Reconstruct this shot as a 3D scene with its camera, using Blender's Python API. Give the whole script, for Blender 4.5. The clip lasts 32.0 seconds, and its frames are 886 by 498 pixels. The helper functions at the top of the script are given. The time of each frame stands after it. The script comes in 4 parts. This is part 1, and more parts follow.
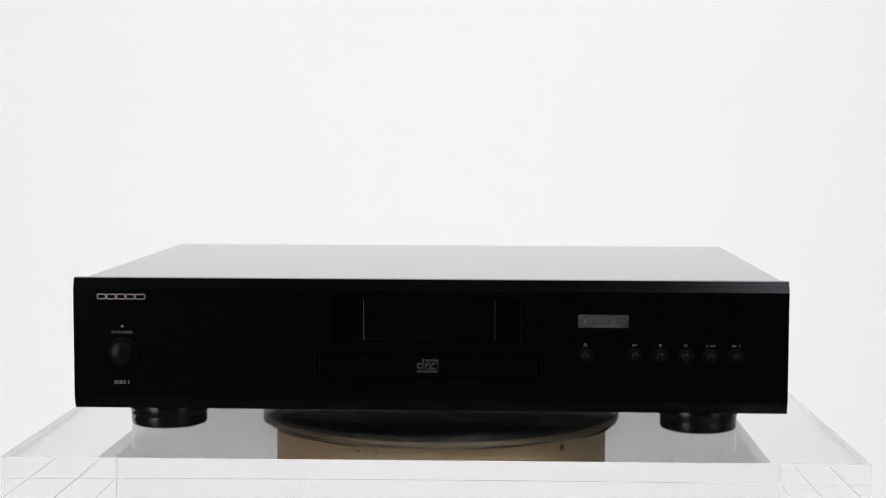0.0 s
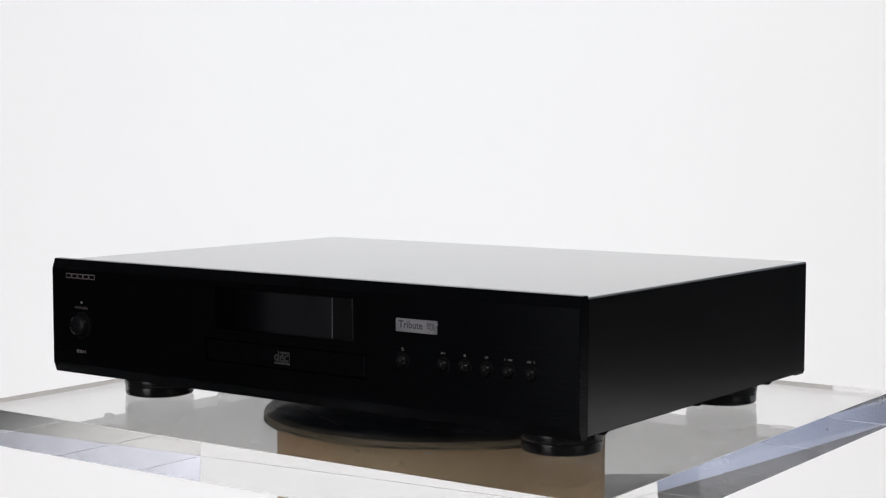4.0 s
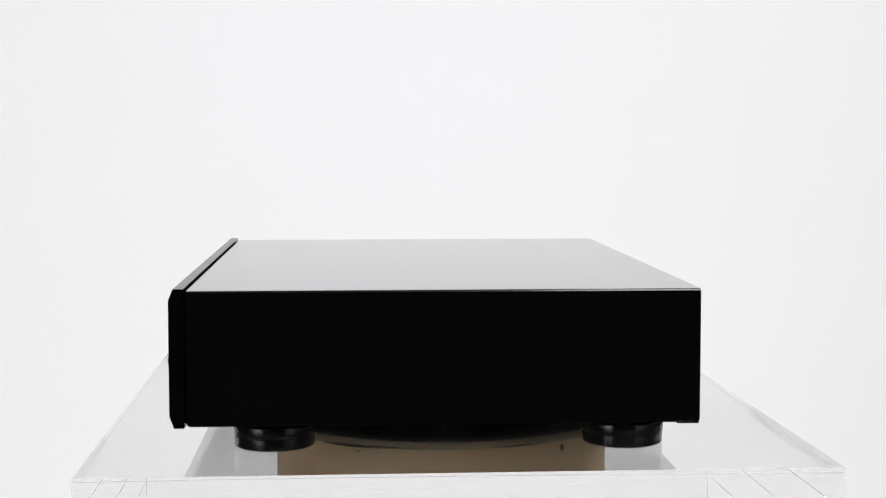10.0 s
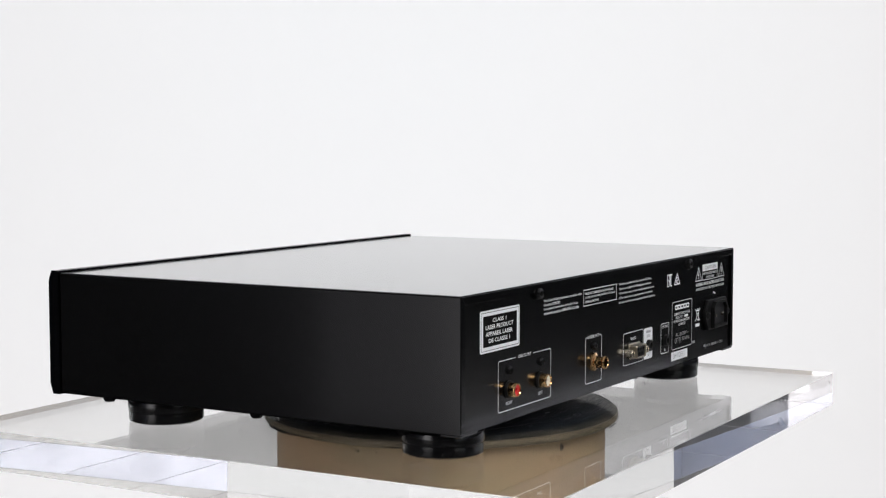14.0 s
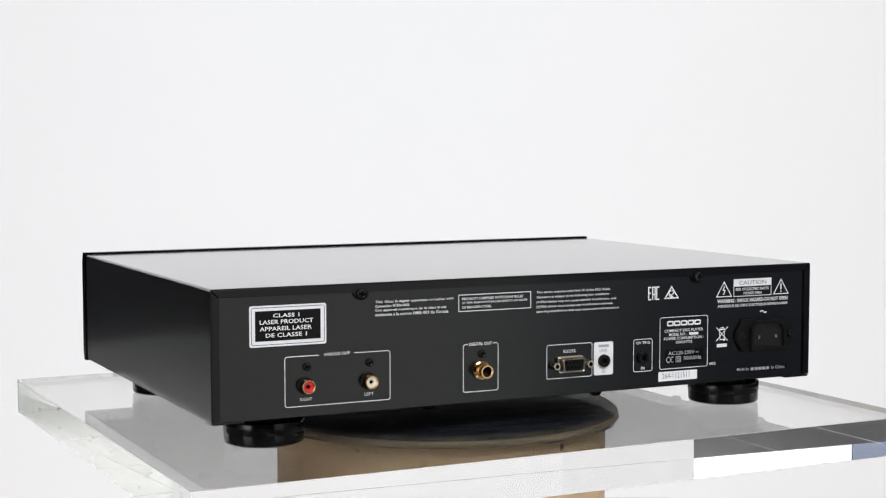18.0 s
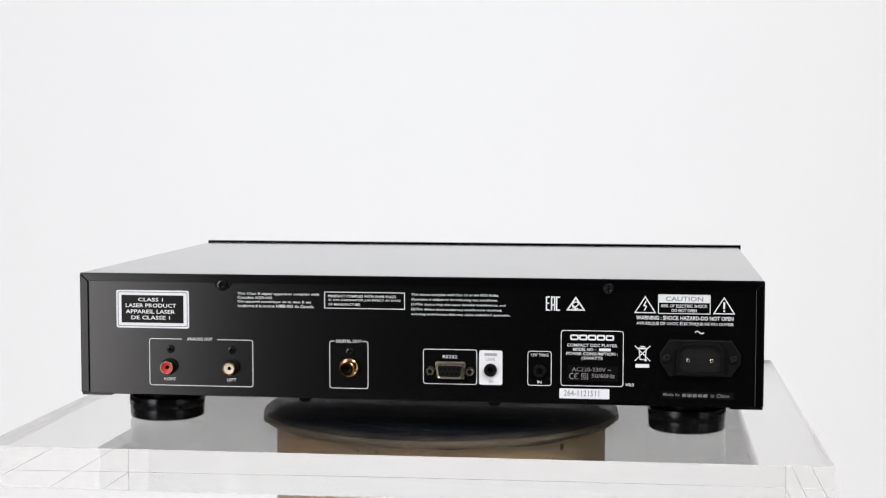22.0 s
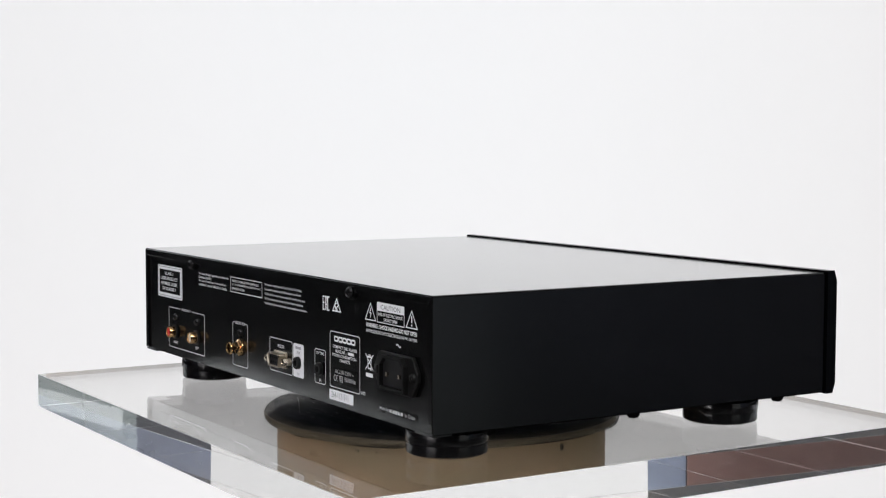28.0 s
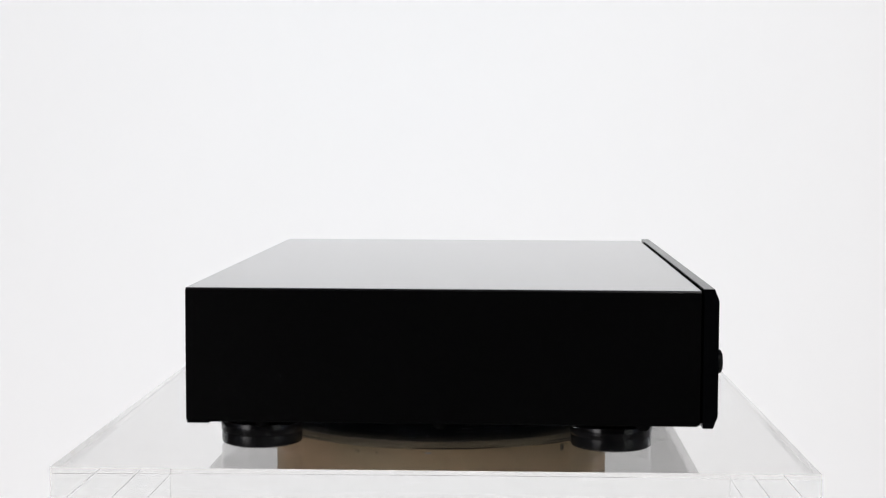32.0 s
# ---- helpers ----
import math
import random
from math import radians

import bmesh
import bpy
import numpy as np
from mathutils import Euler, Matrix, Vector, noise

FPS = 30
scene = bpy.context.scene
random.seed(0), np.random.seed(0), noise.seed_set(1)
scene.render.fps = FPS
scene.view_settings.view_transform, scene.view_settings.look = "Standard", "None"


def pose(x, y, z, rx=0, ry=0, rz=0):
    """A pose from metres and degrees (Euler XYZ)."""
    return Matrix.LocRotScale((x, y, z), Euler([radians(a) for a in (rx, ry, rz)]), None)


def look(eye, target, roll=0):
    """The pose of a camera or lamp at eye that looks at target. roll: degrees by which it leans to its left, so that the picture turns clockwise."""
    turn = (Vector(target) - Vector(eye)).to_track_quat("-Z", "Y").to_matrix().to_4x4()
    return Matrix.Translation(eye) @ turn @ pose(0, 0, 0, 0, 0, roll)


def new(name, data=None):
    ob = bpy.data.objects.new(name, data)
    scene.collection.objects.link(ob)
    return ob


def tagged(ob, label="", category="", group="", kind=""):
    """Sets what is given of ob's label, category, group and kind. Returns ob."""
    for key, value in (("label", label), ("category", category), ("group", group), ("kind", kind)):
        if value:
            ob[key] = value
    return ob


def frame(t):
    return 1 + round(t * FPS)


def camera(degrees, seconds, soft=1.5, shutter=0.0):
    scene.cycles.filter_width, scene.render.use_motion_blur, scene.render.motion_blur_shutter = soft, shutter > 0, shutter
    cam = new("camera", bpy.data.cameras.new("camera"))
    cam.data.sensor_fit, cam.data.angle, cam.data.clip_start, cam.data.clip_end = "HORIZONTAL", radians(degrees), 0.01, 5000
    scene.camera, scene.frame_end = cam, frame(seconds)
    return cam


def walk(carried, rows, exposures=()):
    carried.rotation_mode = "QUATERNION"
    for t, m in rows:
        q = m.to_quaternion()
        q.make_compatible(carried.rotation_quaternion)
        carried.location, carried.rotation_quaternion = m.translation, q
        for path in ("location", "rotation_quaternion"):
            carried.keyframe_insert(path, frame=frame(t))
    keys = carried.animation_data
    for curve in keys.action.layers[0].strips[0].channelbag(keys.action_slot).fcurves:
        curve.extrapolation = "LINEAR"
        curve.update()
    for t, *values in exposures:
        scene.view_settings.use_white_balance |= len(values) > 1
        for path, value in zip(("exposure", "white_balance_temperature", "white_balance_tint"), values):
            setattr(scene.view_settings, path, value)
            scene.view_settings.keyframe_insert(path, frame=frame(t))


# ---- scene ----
# ---- camera: one still view of a slowly turning table ----
EYE = (0.0, -1.1004, 0.1849)
AIM = (0.0011, 0.0, 0.1044)
TURN_START, TURN_RATE = 2.419, 8.4288      # degrees at the start, degrees a second
LEAN = (0.116, 0.052)                      # the slab lies this little out of level, in degrees
cam = camera(31.43, 32.0, soft=1.25)
walk(cam, [(0.0, look(EYE, AIM, 0.085)), (32.0, look(EYE, AIM, 0.085))])

# ---- world, studio lights, exposure ----
world = bpy.data.worlds.new("world")
scene.world = world
world.use_nodes = True
world.node_tree.nodes["Background"].inputs[0].default_value = (0.5, 0.52, 0.55, 1)
world.node_tree.nodes["Background"].inputs[1].default_value = 0.02
scene.view_settings.exposure = 0.0
# clear plastic passes light on by many inner reflections
scene.cycles.max_bounces, scene.cycles.glossy_bounces, scene.cycles.transmission_bounces = 24, 16, 24


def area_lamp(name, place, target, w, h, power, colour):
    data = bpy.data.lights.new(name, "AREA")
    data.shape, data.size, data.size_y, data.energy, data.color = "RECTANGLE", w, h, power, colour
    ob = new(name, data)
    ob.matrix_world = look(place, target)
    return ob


# the main softbox is brightest in its middle: its tube, its inner and its outer cloth
area_lamp("softbox_lamp", (-1.155, -1.374, 0.19), (0.025, -0.124, 0.12), 0.86, 1.34, 4.2, (1.0, 0.965, 0.985))
area_lamp("softbox_lamp", (-1.136, -1.376, 0.19), (0.036, -0.134, 0.12), 0.66, 1.15, 4.0, (1.0, 0.965, 0.985))
area_lamp("softbox_lamp", (-1.109, -1.384, 0.19), (0.055, -0.151, 0.12), 0.42, 0.95, 3.1, (1.0, 0.965, 0.985))
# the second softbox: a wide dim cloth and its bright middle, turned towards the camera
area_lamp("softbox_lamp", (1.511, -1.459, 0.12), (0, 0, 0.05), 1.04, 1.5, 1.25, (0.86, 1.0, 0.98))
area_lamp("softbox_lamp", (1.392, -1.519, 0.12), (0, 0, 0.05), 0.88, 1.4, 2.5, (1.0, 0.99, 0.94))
area_lamp("softbox_lamp", (-1.490, -0.990, -0.08), (0.036, -0.136, 0.0), 0.24, 0.42, 0.21, (0.97, 0.94, 1.0))
area_lamp("softbox_lamp", (-1.20, -1.34, 1.24), (0, -0.1, 0.5), 0.75, 0.80, 3.8, (1.0, 0.98, 0.99))
area_lamp("ceiling_lamp", (0.8, -1.6, 1.68), (0, 0, 0.05), 0.9, 0.9, 53.0, (1.0, 0.99, 0.97))
# lights added without a known source, to brighten walls the slab edges mirror
area_lamp("added_wall_light", (4.6, 2.9, 1.2), (5.6, 2.9, 1.2), 4.8, 0.3, 45.0, (0.95, 0.97, 1.0))
area_lamp("added_wall_light", (-4.6, 3.75, 1.2), (-5.6, 3.75, 1.2), 2.5, 0.3, 42.0, (0.92, 0.97, 1.0))
area_lamp("added_wall_light", (4.8, -2.9, 0.45), (5.6, -2.9, 0.45), 2.0, 2.0, 12.5, (0.70, 0.80, 1.0))
area_lamp("added_wall_light", (-4.6, -2.9, 0.8), (-5.6, -3.75, 0.8), 1.6, 1.4, 15.0, (0.66, 0.76, 1.0))
area_lamp("added_wall_light", (-5.1, 0.4, 1.1), (-5.6, 0.4, 1.1), 2.2, 0.3, 0.5, (1.0, 0.86, 0.78))
area_lamp("added_wall_light", (3.6, 4.6, 1.3), (3.6, 5.6, 1.3), 3.6, 0.3, 60.0, (1.0, 0.98, 0.97))
area_lamp("added_wall_light", (-3.9, 4.6, 1.3), (-3.9, 5.6, 1.3), 3.2, 0.3, 50.0, (1.0, 0.98, 0.97))
# added likewise just above the floor, for bright patches in the slab edges
area_lamp("added_floor_light", (2.6, 3.1, -0.66), (2.6, 3.1, -0.9), 1.8, 1.8, 17.0, (1.0, 1.0, 1.0))
area_lamp("added_floor_light", (4.4, 1.4, -0.68), (4.4, 1.4, -0.9), 1.6, 1.6, 16.0, (1.0, 1.0, 1.0))
area_lamp("added_floor_light", (-2.7, 2.95, -0.68), (-2.7, 2.95, -0.9), 1.7, 1.7, 20.0, (1.0, 1.0, 1.0))


# ---- materials ----
def nodes_of(name):
    m = bpy.data.materials.new(name)
    m.use_nodes = True
    nt = m.node_tree
    return m, nt, nt.nodes["Principled BSDF"]


def put(nt, socket, source):
    nt.links.new(source, socket)


def noise_node(nt, scale, detail=4.0, rough=0.55, stretch=None):
    n = nt.nodes.new("ShaderNodeTexNoise")
    n.inputs["Scale"].default_value, n.inputs["Detail"].default_value, n.inputs["Roughness"].default_value = scale, detail, rough
    c = nt.nodes.new("ShaderNodeTexCoord")
    if stretch:
        mp = nt.nodes.new("ShaderNodeMapping")
        mp.inputs["Scale"].default_value = stretch
        put(nt, mp.inputs["Vector"], c.outputs["Object"])
        put(nt, n.inputs["Vector"], mp.outputs["Vector"])
    else:
        put(nt, n.inputs["Vector"], c.outputs["Object"])
    return n


def ramp(nt, source, a, b, lo=0.3, hi=0.7):
    r = nt.nodes.new("ShaderNodeMapRange")
    r.inputs["From Min"].default_value, r.inputs["From Max"].default_value = lo, hi
    r.inputs["To Min"].default_value, r.inputs["To Max"].default_value = a, b
    put(nt, r.inputs["Value"], source)
    return r.outputs["Result"]


def mix_colour(nt, factor, a, b):
    m = nt.nodes.new("ShaderNodeMix")
    m.data_type = "RGBA"
    for socket, colour in ((m.inputs[6], a), (m.inputs[7], b)):
        if isinstance(colour, tuple):
            socket.default_value = (*colour, 1)
        else:
            put(nt, socket, colour)
    put(nt, m.inputs[0], factor)
    return m.outputs[2]


def surface(name, colour, rough=0.5, metal=0.0, spec=0.5, tint=None, vary=0.12, scale=60.0, bump=0.0, bump_scale=900.0, stretch=None, rough_vary=0.06, coat=0.0, coat_rough=0.12, coat_weight=1.0, sheen=0.0):
    """A painted, plastic or metal surface with variation at two scales."""
    m, nt, b = nodes_of(name)
    n = noise_node(nt, scale, 5.0, 0.6, stretch)
    lo = tuple(c * (1 - vary) for c in colour)
    hi = tuple(min(1.0, c * (1 + vary)) for c in colour)
    put(nt, b.inputs["Base Color"], mix_colour(nt, n.outputs[0], lo, hi))
    n2 = noise_node(nt, scale * 0.23, 3.0)
    put(nt, b.inputs["Roughness"], ramp(nt, n2.outputs[0], max(0.02, rough - rough_vary), rough + rough_vary))
    b.inputs["Metallic"].default_value = metal
    b.inputs["Specular IOR Level"].default_value = spec
    if tint:
        b.inputs["Specular Tint"].default_value = (*tint, 1)
    if coat:
        b.inputs["Coat Weight"].default_value, b.inputs["Coat IOR"].default_value, b.inputs["Coat Roughness"].default_value = coat_weight, coat, coat_rough
    if sheen:
        b.inputs["Sheen Weight"].default_value, b.inputs["Sheen Roughness"].default_value = sheen, 0.25
    if bump:
        n3 = noise_node(nt, bump_scale, 2.0, 0.5, stretch)
        bp = nt.nodes.new("ShaderNodeBump")
        bp.inputs["Strength"].default_value, bp.inputs["Distance"].default_value = bump, 0.0004
        put(nt, bp.inputs["Height"], n3.outputs[0])
        put(nt, b.inputs["Normal"], bp.outputs["Normal"])
    return m


M_COVER = surface("black_powder_coat", (0.0015, 0.0015, 0.0016), 0.22, spec=0.13, vary=0.1, scale=40, bump=0.035, bump_scale=2600, rough_vary=0.008, coat=1.25, coat_rough=0.105, sheen=0.08)
M_REAR = surface("black_satin_paint", (0.0016, 0.0016, 0.0017), 0.4, spec=0.0, vary=0.08, scale=50, bump=0.04, bump_scale=2200, rough_vary=0.01, coat=1.55, coat_rough=0.20, coat_weight=0.85)
M_FACE = surface("brushed_black_aluminium", (0.0014, 0.0015, 0.0018), 0.17, spec=0.085, tint=(0.84, 0.90, 1.0), vary=0.3, scale=60, bump=0.15, bump_scale=150, stretch=(0.03, 1.0, 8.0), rough_vary=0.02)
M_GAP = surface("dark_gap", (0.003, 0.003, 0.003), 0.8, spec=0.05)
M_KNOB = surface("black_satin_plastic", (0.004, 0.004, 0.0045), 0.22, spec=0.065, scale=90)
M_FOOT = surface("glossy_black_plastic", (0.004, 0.004, 0.0045), 0.15, spec=0.24, scale=70)
M_SOCKET = surface("matt_black_plastic", (0.006, 0.006, 0.006), 0.42, spec=0.15, scale=120)
M_WELL = surface("dark_grey_moulding", (0.009, 0.009, 0.0095), 0.45, spec=0.3, scale=120)
M_SCREW = surface("black_oxide_screw", (0.022, 0.022, 0.023), 0.18, metal=0.6, spec=0.5, scale=200)
M_GOLD = surface("gold_plate", (0.60, 0.375, 0.175), 0.12, metal=1.0, scale=180)
M_GUNMETAL = surface("dull_tinned_steel", (0.42, 0.37, 0.29), 0.3, metal=1.0, scale=180)
M_NICKEL = surface("nickel_plate", (0.64, 0.57, 0.47), 0.28, metal=1.0, scale=180)
M_RED = surface("red_plastic", (0.62, 0.025, 0.03), 0.3, scale=150)
M_CREAM = surface("cream_plastic", (0.86, 0.80, 0.66), 0.3, scale=150)
M_INK = surface("white_screen_ink", (0.90, 0.91, 0.93), 0.55, spec=0.3, vary=0.08, scale=400)
M_INK_DIM = surface("dull_silver_print", (0.23, 0.195, 0.195), 0.34, metal=0.8, vary=0.08, scale=400)
M_LABEL = surface("white_label_film", (0.90, 0.91, 0.94), 0.4, spec=0.4, vary=0.04, scale=200)
M_FOIL_INK = surface("silver_foil_print", (0.86, 0.86, 0.87), 0.3, metal=0.9, scale=400)
M_FAINT_INK = surface("grey_label_print", (0.27, 0.27, 0.29), 0.5, scale=300)
M_PLATE_INK = surface("dark_print", (0.03, 0.03, 0.03), 0.5, scale=300)
M_STICKER = surface("brushed_silver_sticker", (0.36, 0.353, 0.36), 0.30, metal=1.0, vary=0.05, scale=160, stretch=(0.1, 1, 2))
M_BLACK_LABEL = surface("gloss_black_label", (0.006, 0.006, 0.006), 0.25, spec=0.12, scale=200)
M_LOGO = surface("grey_pad_print", (0.021, 0.020, 0.020), 0.5, spec=0.2, scale=400)
M_SIGN = surface("dim_grey_print", (0.072, 0.062, 0.060), 0.5, spec=0.2, scale=400)
M_PALE_SIGN = surface("pale_label_print", (0.42, 0.42, 0.45), 0.5, spec=0.2, scale=400)
M_SCUFF = surface("pale_scuff", (0.55, 0.58, 0.62), 0.5, spec=0.3, vary=0.3, scale=90)
M_KNOT = surface("grey_brown_filler", (0.17, 0.14, 0.10), 0.6, spec=0.2, vary=0.3, scale=300)
M_UNDER = surface("matt_black_underside", (0.006, 0.006, 0.006), 0.8, spec=0.0, scale=60)
M_RIM = surface("worn_beige_rim", (0.26, 0.215, 0.15), 0.4, spec=0.3, vary=0.6, scale=26, stretch=(1.0, 1.0, 9.0))
M_MARK = surface("dark_dent", (0.02, 0.018, 0.015), 0.7, scale=200)
M_BASE = surface("grey_metal_base", (0.64, 0.64, 0.65), 0.5, spec=0.4, scale=30)
M_WALL = surface("dark_wall_paint", (0.018, 0.018, 0.018), 0.8, spec=0.3, vary=0.06, scale=4)
M_ADDED_DARK = surface("added_dark_board_paint", (0.016, 0.017, 0.020), 0.9, spec=0.1, vary=0.1, scale=6)
M_WALL_NORTH = surface("grey_wall_paint", (0.30, 0.30, 0.30), 0.8, spec=0.3, vary=0.06, scale=4)
M_WALL_EAST = surface("pale_lavender_wall_paint", (0.50, 0.50, 0.55), 0.8, spec=0.3, vary=0.5, scale=3.5)
M_BOARDS = surface("dark_brown_boards", (0.20, 0.115, 0.10), 0.7, spec=0.2, vary=0.25, scale=9, stretch=(1, 1, 0.1))
M_BLUE_BOARD = surface("mottled_blue_grey_board", (0.22, 0.245, 0.32), 0.7, spec=0.2, vary=0.6, scale=6)
M_WALL_WEST = surface("grey_wall_paint_west", (0.30, 0.29, 0.29), 0.8, spec=0.3, vary=0.12, scale=5)
M_FLOOR = surface("grey_brown_floor", (0.34, 0.335, 0.33), 0.5, spec=0.3, vary=0.15, scale=3)
M_CEIL = surface("room_ceiling_paint", (0.76, 0.77, 0.79), 0.85, spec=0.2, vary=0.05, scale=4)
M_PLINTH = surface("white_plinth_paint", (0.78, 0.78, 0.78), 0.6, spec=0.3, vary=0.03, scale=10)


def display_glass(name, colour, ior, tint, rough):
    m, nt, b = nodes_of(name)
    n = noise_node(nt, 25.0, 3.0)
    put(nt, b.inputs["Base Color"], mix_colour(nt, n.outputs[0], tuple(c * 0.9 for c in colour), colour))
    b.inputs["Roughness"].default_value = rough
    b.inputs["IOR"].default_value = ior
    b.inputs["Specular Tint"].default_value = (*tint, 1)
    return m


M_WINDOW = display_glass("smoked_window", (0.0007, 0.0007, 0.0008), 1.67, (1, 1, 0.99), 0.05)
M_LCD = display_glass("display_panel_glass", (0.0012, 0.0012, 0.0016), 2.02, (0.94, 0.92, 1.0), 0.06)


def acrylic():
    m, nt, b = nodes_of("clear_acrylic")
    b.inputs["Base Color"].default_value = (0.81, 0.805, 0.795, 1)
    b.inputs["Roughness"].default_value = 0.0
    b.inputs["IOR"].default_value = 1.49
    b.inputs["Transmission Weight"].default_value = 1.0
    return m


M_ACRYLIC = acrylic()


def scuffed_acrylic():
    """Sawn and polished acrylic edge: clear, with pale rubbed smears."""
    m, nt, b = nodes_of("scuffed_acrylic_edge")
    b.inputs["Base Color"].default_value = (0.95, 0.945, 0.93, 1)
    b.inputs["IOR"].default_value = 1.49
    b.inputs["Roughness"].default_value = 0.0
    n = noise_node(nt, 16.0, 5.0, 0.65)
    n2 = noise_node(nt, 90.0, 4.0, 0.6, (0.3, 0.3, 1.3))
    both = nt.nodes.new("ShaderNodeMath")
    both.operation = "MULTIPLY"
    put(nt, both.inputs[0], n.outputs[0])
    put(nt, both.inputs[1], n2.outputs[0])
    put(nt, b.inputs["Transmission Weight"], ramp(nt, both.outputs[0], 1.0, 0.965, 0.22, 0.42))
    return m


M_EDGE = scuffed_acrylic()


def frosted():
    """Matt broken edge of the slab: scatters the light that passes."""
    m, nt, b = nodes_of("frosted_acrylic_chamfer")
    n = noise_node(nt, 150.0, 3.0)
    put(nt, b.inputs["Base Color"], mix_colour(nt, n.outputs[0], (0.98, 0.98, 0.98), (1.0, 1.0, 1.0)))
    put(nt, b.inputs["Roughness"], ramp(nt, n.outputs[0], 0.45, 0.7))
    b.inputs["IOR"].default_value = 1.49
    b.inputs["Transmission Weight"].default_value = 0.5
    return m


M_CHAMFER = frosted()


def drum_paint():
    """Tan paint over wood, peach in patches, olive in others, with a fine grain."""
    m, nt, b = nodes_of("tan_painted_wood")
    patch = noise_node(nt, 11.0, 4.0, 0.6, (1.0, 1.0, 1.6))
    col = mix_colour(nt, ramp(nt, patch.outputs[0], 0.0, 1.0, 0.36, 0.64), (0.52, 0.405, 0.25), (0.70, 0.48, 0.305))
    grain = noise_node(nt, 120.0, 5.0, 0.65, (1.0, 1.0, 3.0))
    col = mix_colour(nt, ramp(nt, grain.outputs[0], 0.0, 0.35, 0.45, 0.75), col, (0.33, 0.26, 0.16))
    put(nt, b.inputs["Base Color"], col)
    b.inputs["Roughness"].default_value = 0.5
    b.inputs["Specular IOR Level"].default_value = 0.3
    bp = nt.nodes.new("ShaderNodeBump")
    bp.inputs["Strength"].default_value, bp.inputs["Distance"].default_value = 0.15, 0.0004
    put(nt, bp.inputs["Height"], grain.outputs[0])
    put(nt, b.inputs["Normal"], bp.outputs["Normal"])
    return m


M_DRUM = drum_paint()


def platter_top():
    """Dark blue-black sheet with pale smudges, rubbed along its edge."""
    m, nt, b = nodes_of("scratched_dark_platter")
    n = noise_node(nt, 9.0, 6.0, 0.65)
    col = mix_colour(nt, ramp(nt, n.outputs[0], 0, 1, 0.35, 0.75), (0.006, 0.010, 0.019), (0.028, 0.036, 0.048))
    smudge = noise_node(nt, 34.0, 5.0, 0.7, (0.45, 1.0, 1.0))
    col = mix_colour(nt, ramp(nt, smudge.outputs[0], 0.0, 1.0, 0.53, 0.74), col, (0.14, 0.165, 0.195))
    fleck = noise_node(nt, 150.0, 3.0, 0.6, (0.35, 1.0, 1.0))
    col = mix_colour(nt, ramp(nt, fleck.outputs[0], 0.0, 1.0, 0.64, 0.72), col, (0.30, 0.33, 0.36))
    # the sheet is rubbed pale at its shoulder
    c = nt.nodes.new("ShaderNodeTexCoord")
    far = nt.nodes.new("ShaderNodeVectorMath")
    far.operation = "LENGTH"
    put(nt, far.inputs[0], c.outputs["Object"])
    streak = noise_node(nt, 30.0, 4.0, 0.6)
    rub = nt.nodes.new("ShaderNodeMath")
    rub.operation = "MULTIPLY"
    put(nt, rub.inputs[0], ramp(nt, far.outputs["Value"], 0.0, 0.9, 0.1165, 0.1238))
    put(nt, rub.inputs[1], ramp(nt, streak.outputs[0], 0.15, 1.0, 0.3, 0.65))
    put(nt, b.inputs["Base Color"], mix_colour(nt, rub.outputs[0], col, (0.17, 0.15, 0.12)))
    n2 = noise_node(nt, 40.0, 4.0, 0.6, (0.06, 1.0, 1.0))
    put(nt, b.inputs["Roughness"], ramp(nt, n2.outputs[0], 0.35, 0.6))
    b.inputs["Specular IOR Level"].default_value = 0.15
    return m


M_PLATTER = platter_top()


def backdrop_cloth():
    """Seamless white studio backdrop with an added glow of its own, in place of lamps on it."""
    m, nt, b = nodes_of("glowing_white_backdrop")
    n = noise_node(nt, 1.1, 3.0)
    put(nt, b.inputs["Base Color"], mix_colour(nt, n.outputs[0], (0.50, 0.505, 0.51), (0.54, 0.54, 0.54)))
    b.inputs["Roughness"].default_value = 0.9
    b.inputs["Specular IOR Level"].default_value = 0.1
    # the added glow weakens and warms away from a point high on the sheet
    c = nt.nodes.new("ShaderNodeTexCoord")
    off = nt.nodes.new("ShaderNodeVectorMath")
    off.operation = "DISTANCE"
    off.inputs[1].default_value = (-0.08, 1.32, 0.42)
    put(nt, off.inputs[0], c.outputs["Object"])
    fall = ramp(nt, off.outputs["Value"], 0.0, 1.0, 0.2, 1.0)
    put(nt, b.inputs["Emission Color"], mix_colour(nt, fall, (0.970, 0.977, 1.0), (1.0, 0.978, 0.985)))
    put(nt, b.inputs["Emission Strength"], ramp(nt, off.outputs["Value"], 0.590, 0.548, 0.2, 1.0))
    return m


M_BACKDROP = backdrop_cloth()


# ---- mesh helpers ----
def finish(name, bm, material, parent=None, label="", smooth=False):
    bmesh.ops.recalc_face_normals(bm, faces=bm.faces)
    me = bpy.data.meshes.new(name)
    bm.to_mesh(me)
    bm.free()
    for f in me.polygons:
        f.use_smooth = smooth
    if smooth:
        me.set_sharp_from_angle(angle=radians(35))
    me.materials.append(material)
    ob = new(name, me)
    if parent is not None:
        ob.parent = parent
    if label:
        ob["label"] = label
    return ob


def part(name, bm, material, parent, label="", smooth=False):
    return finish(name, bm, material, parent, label, smooth)


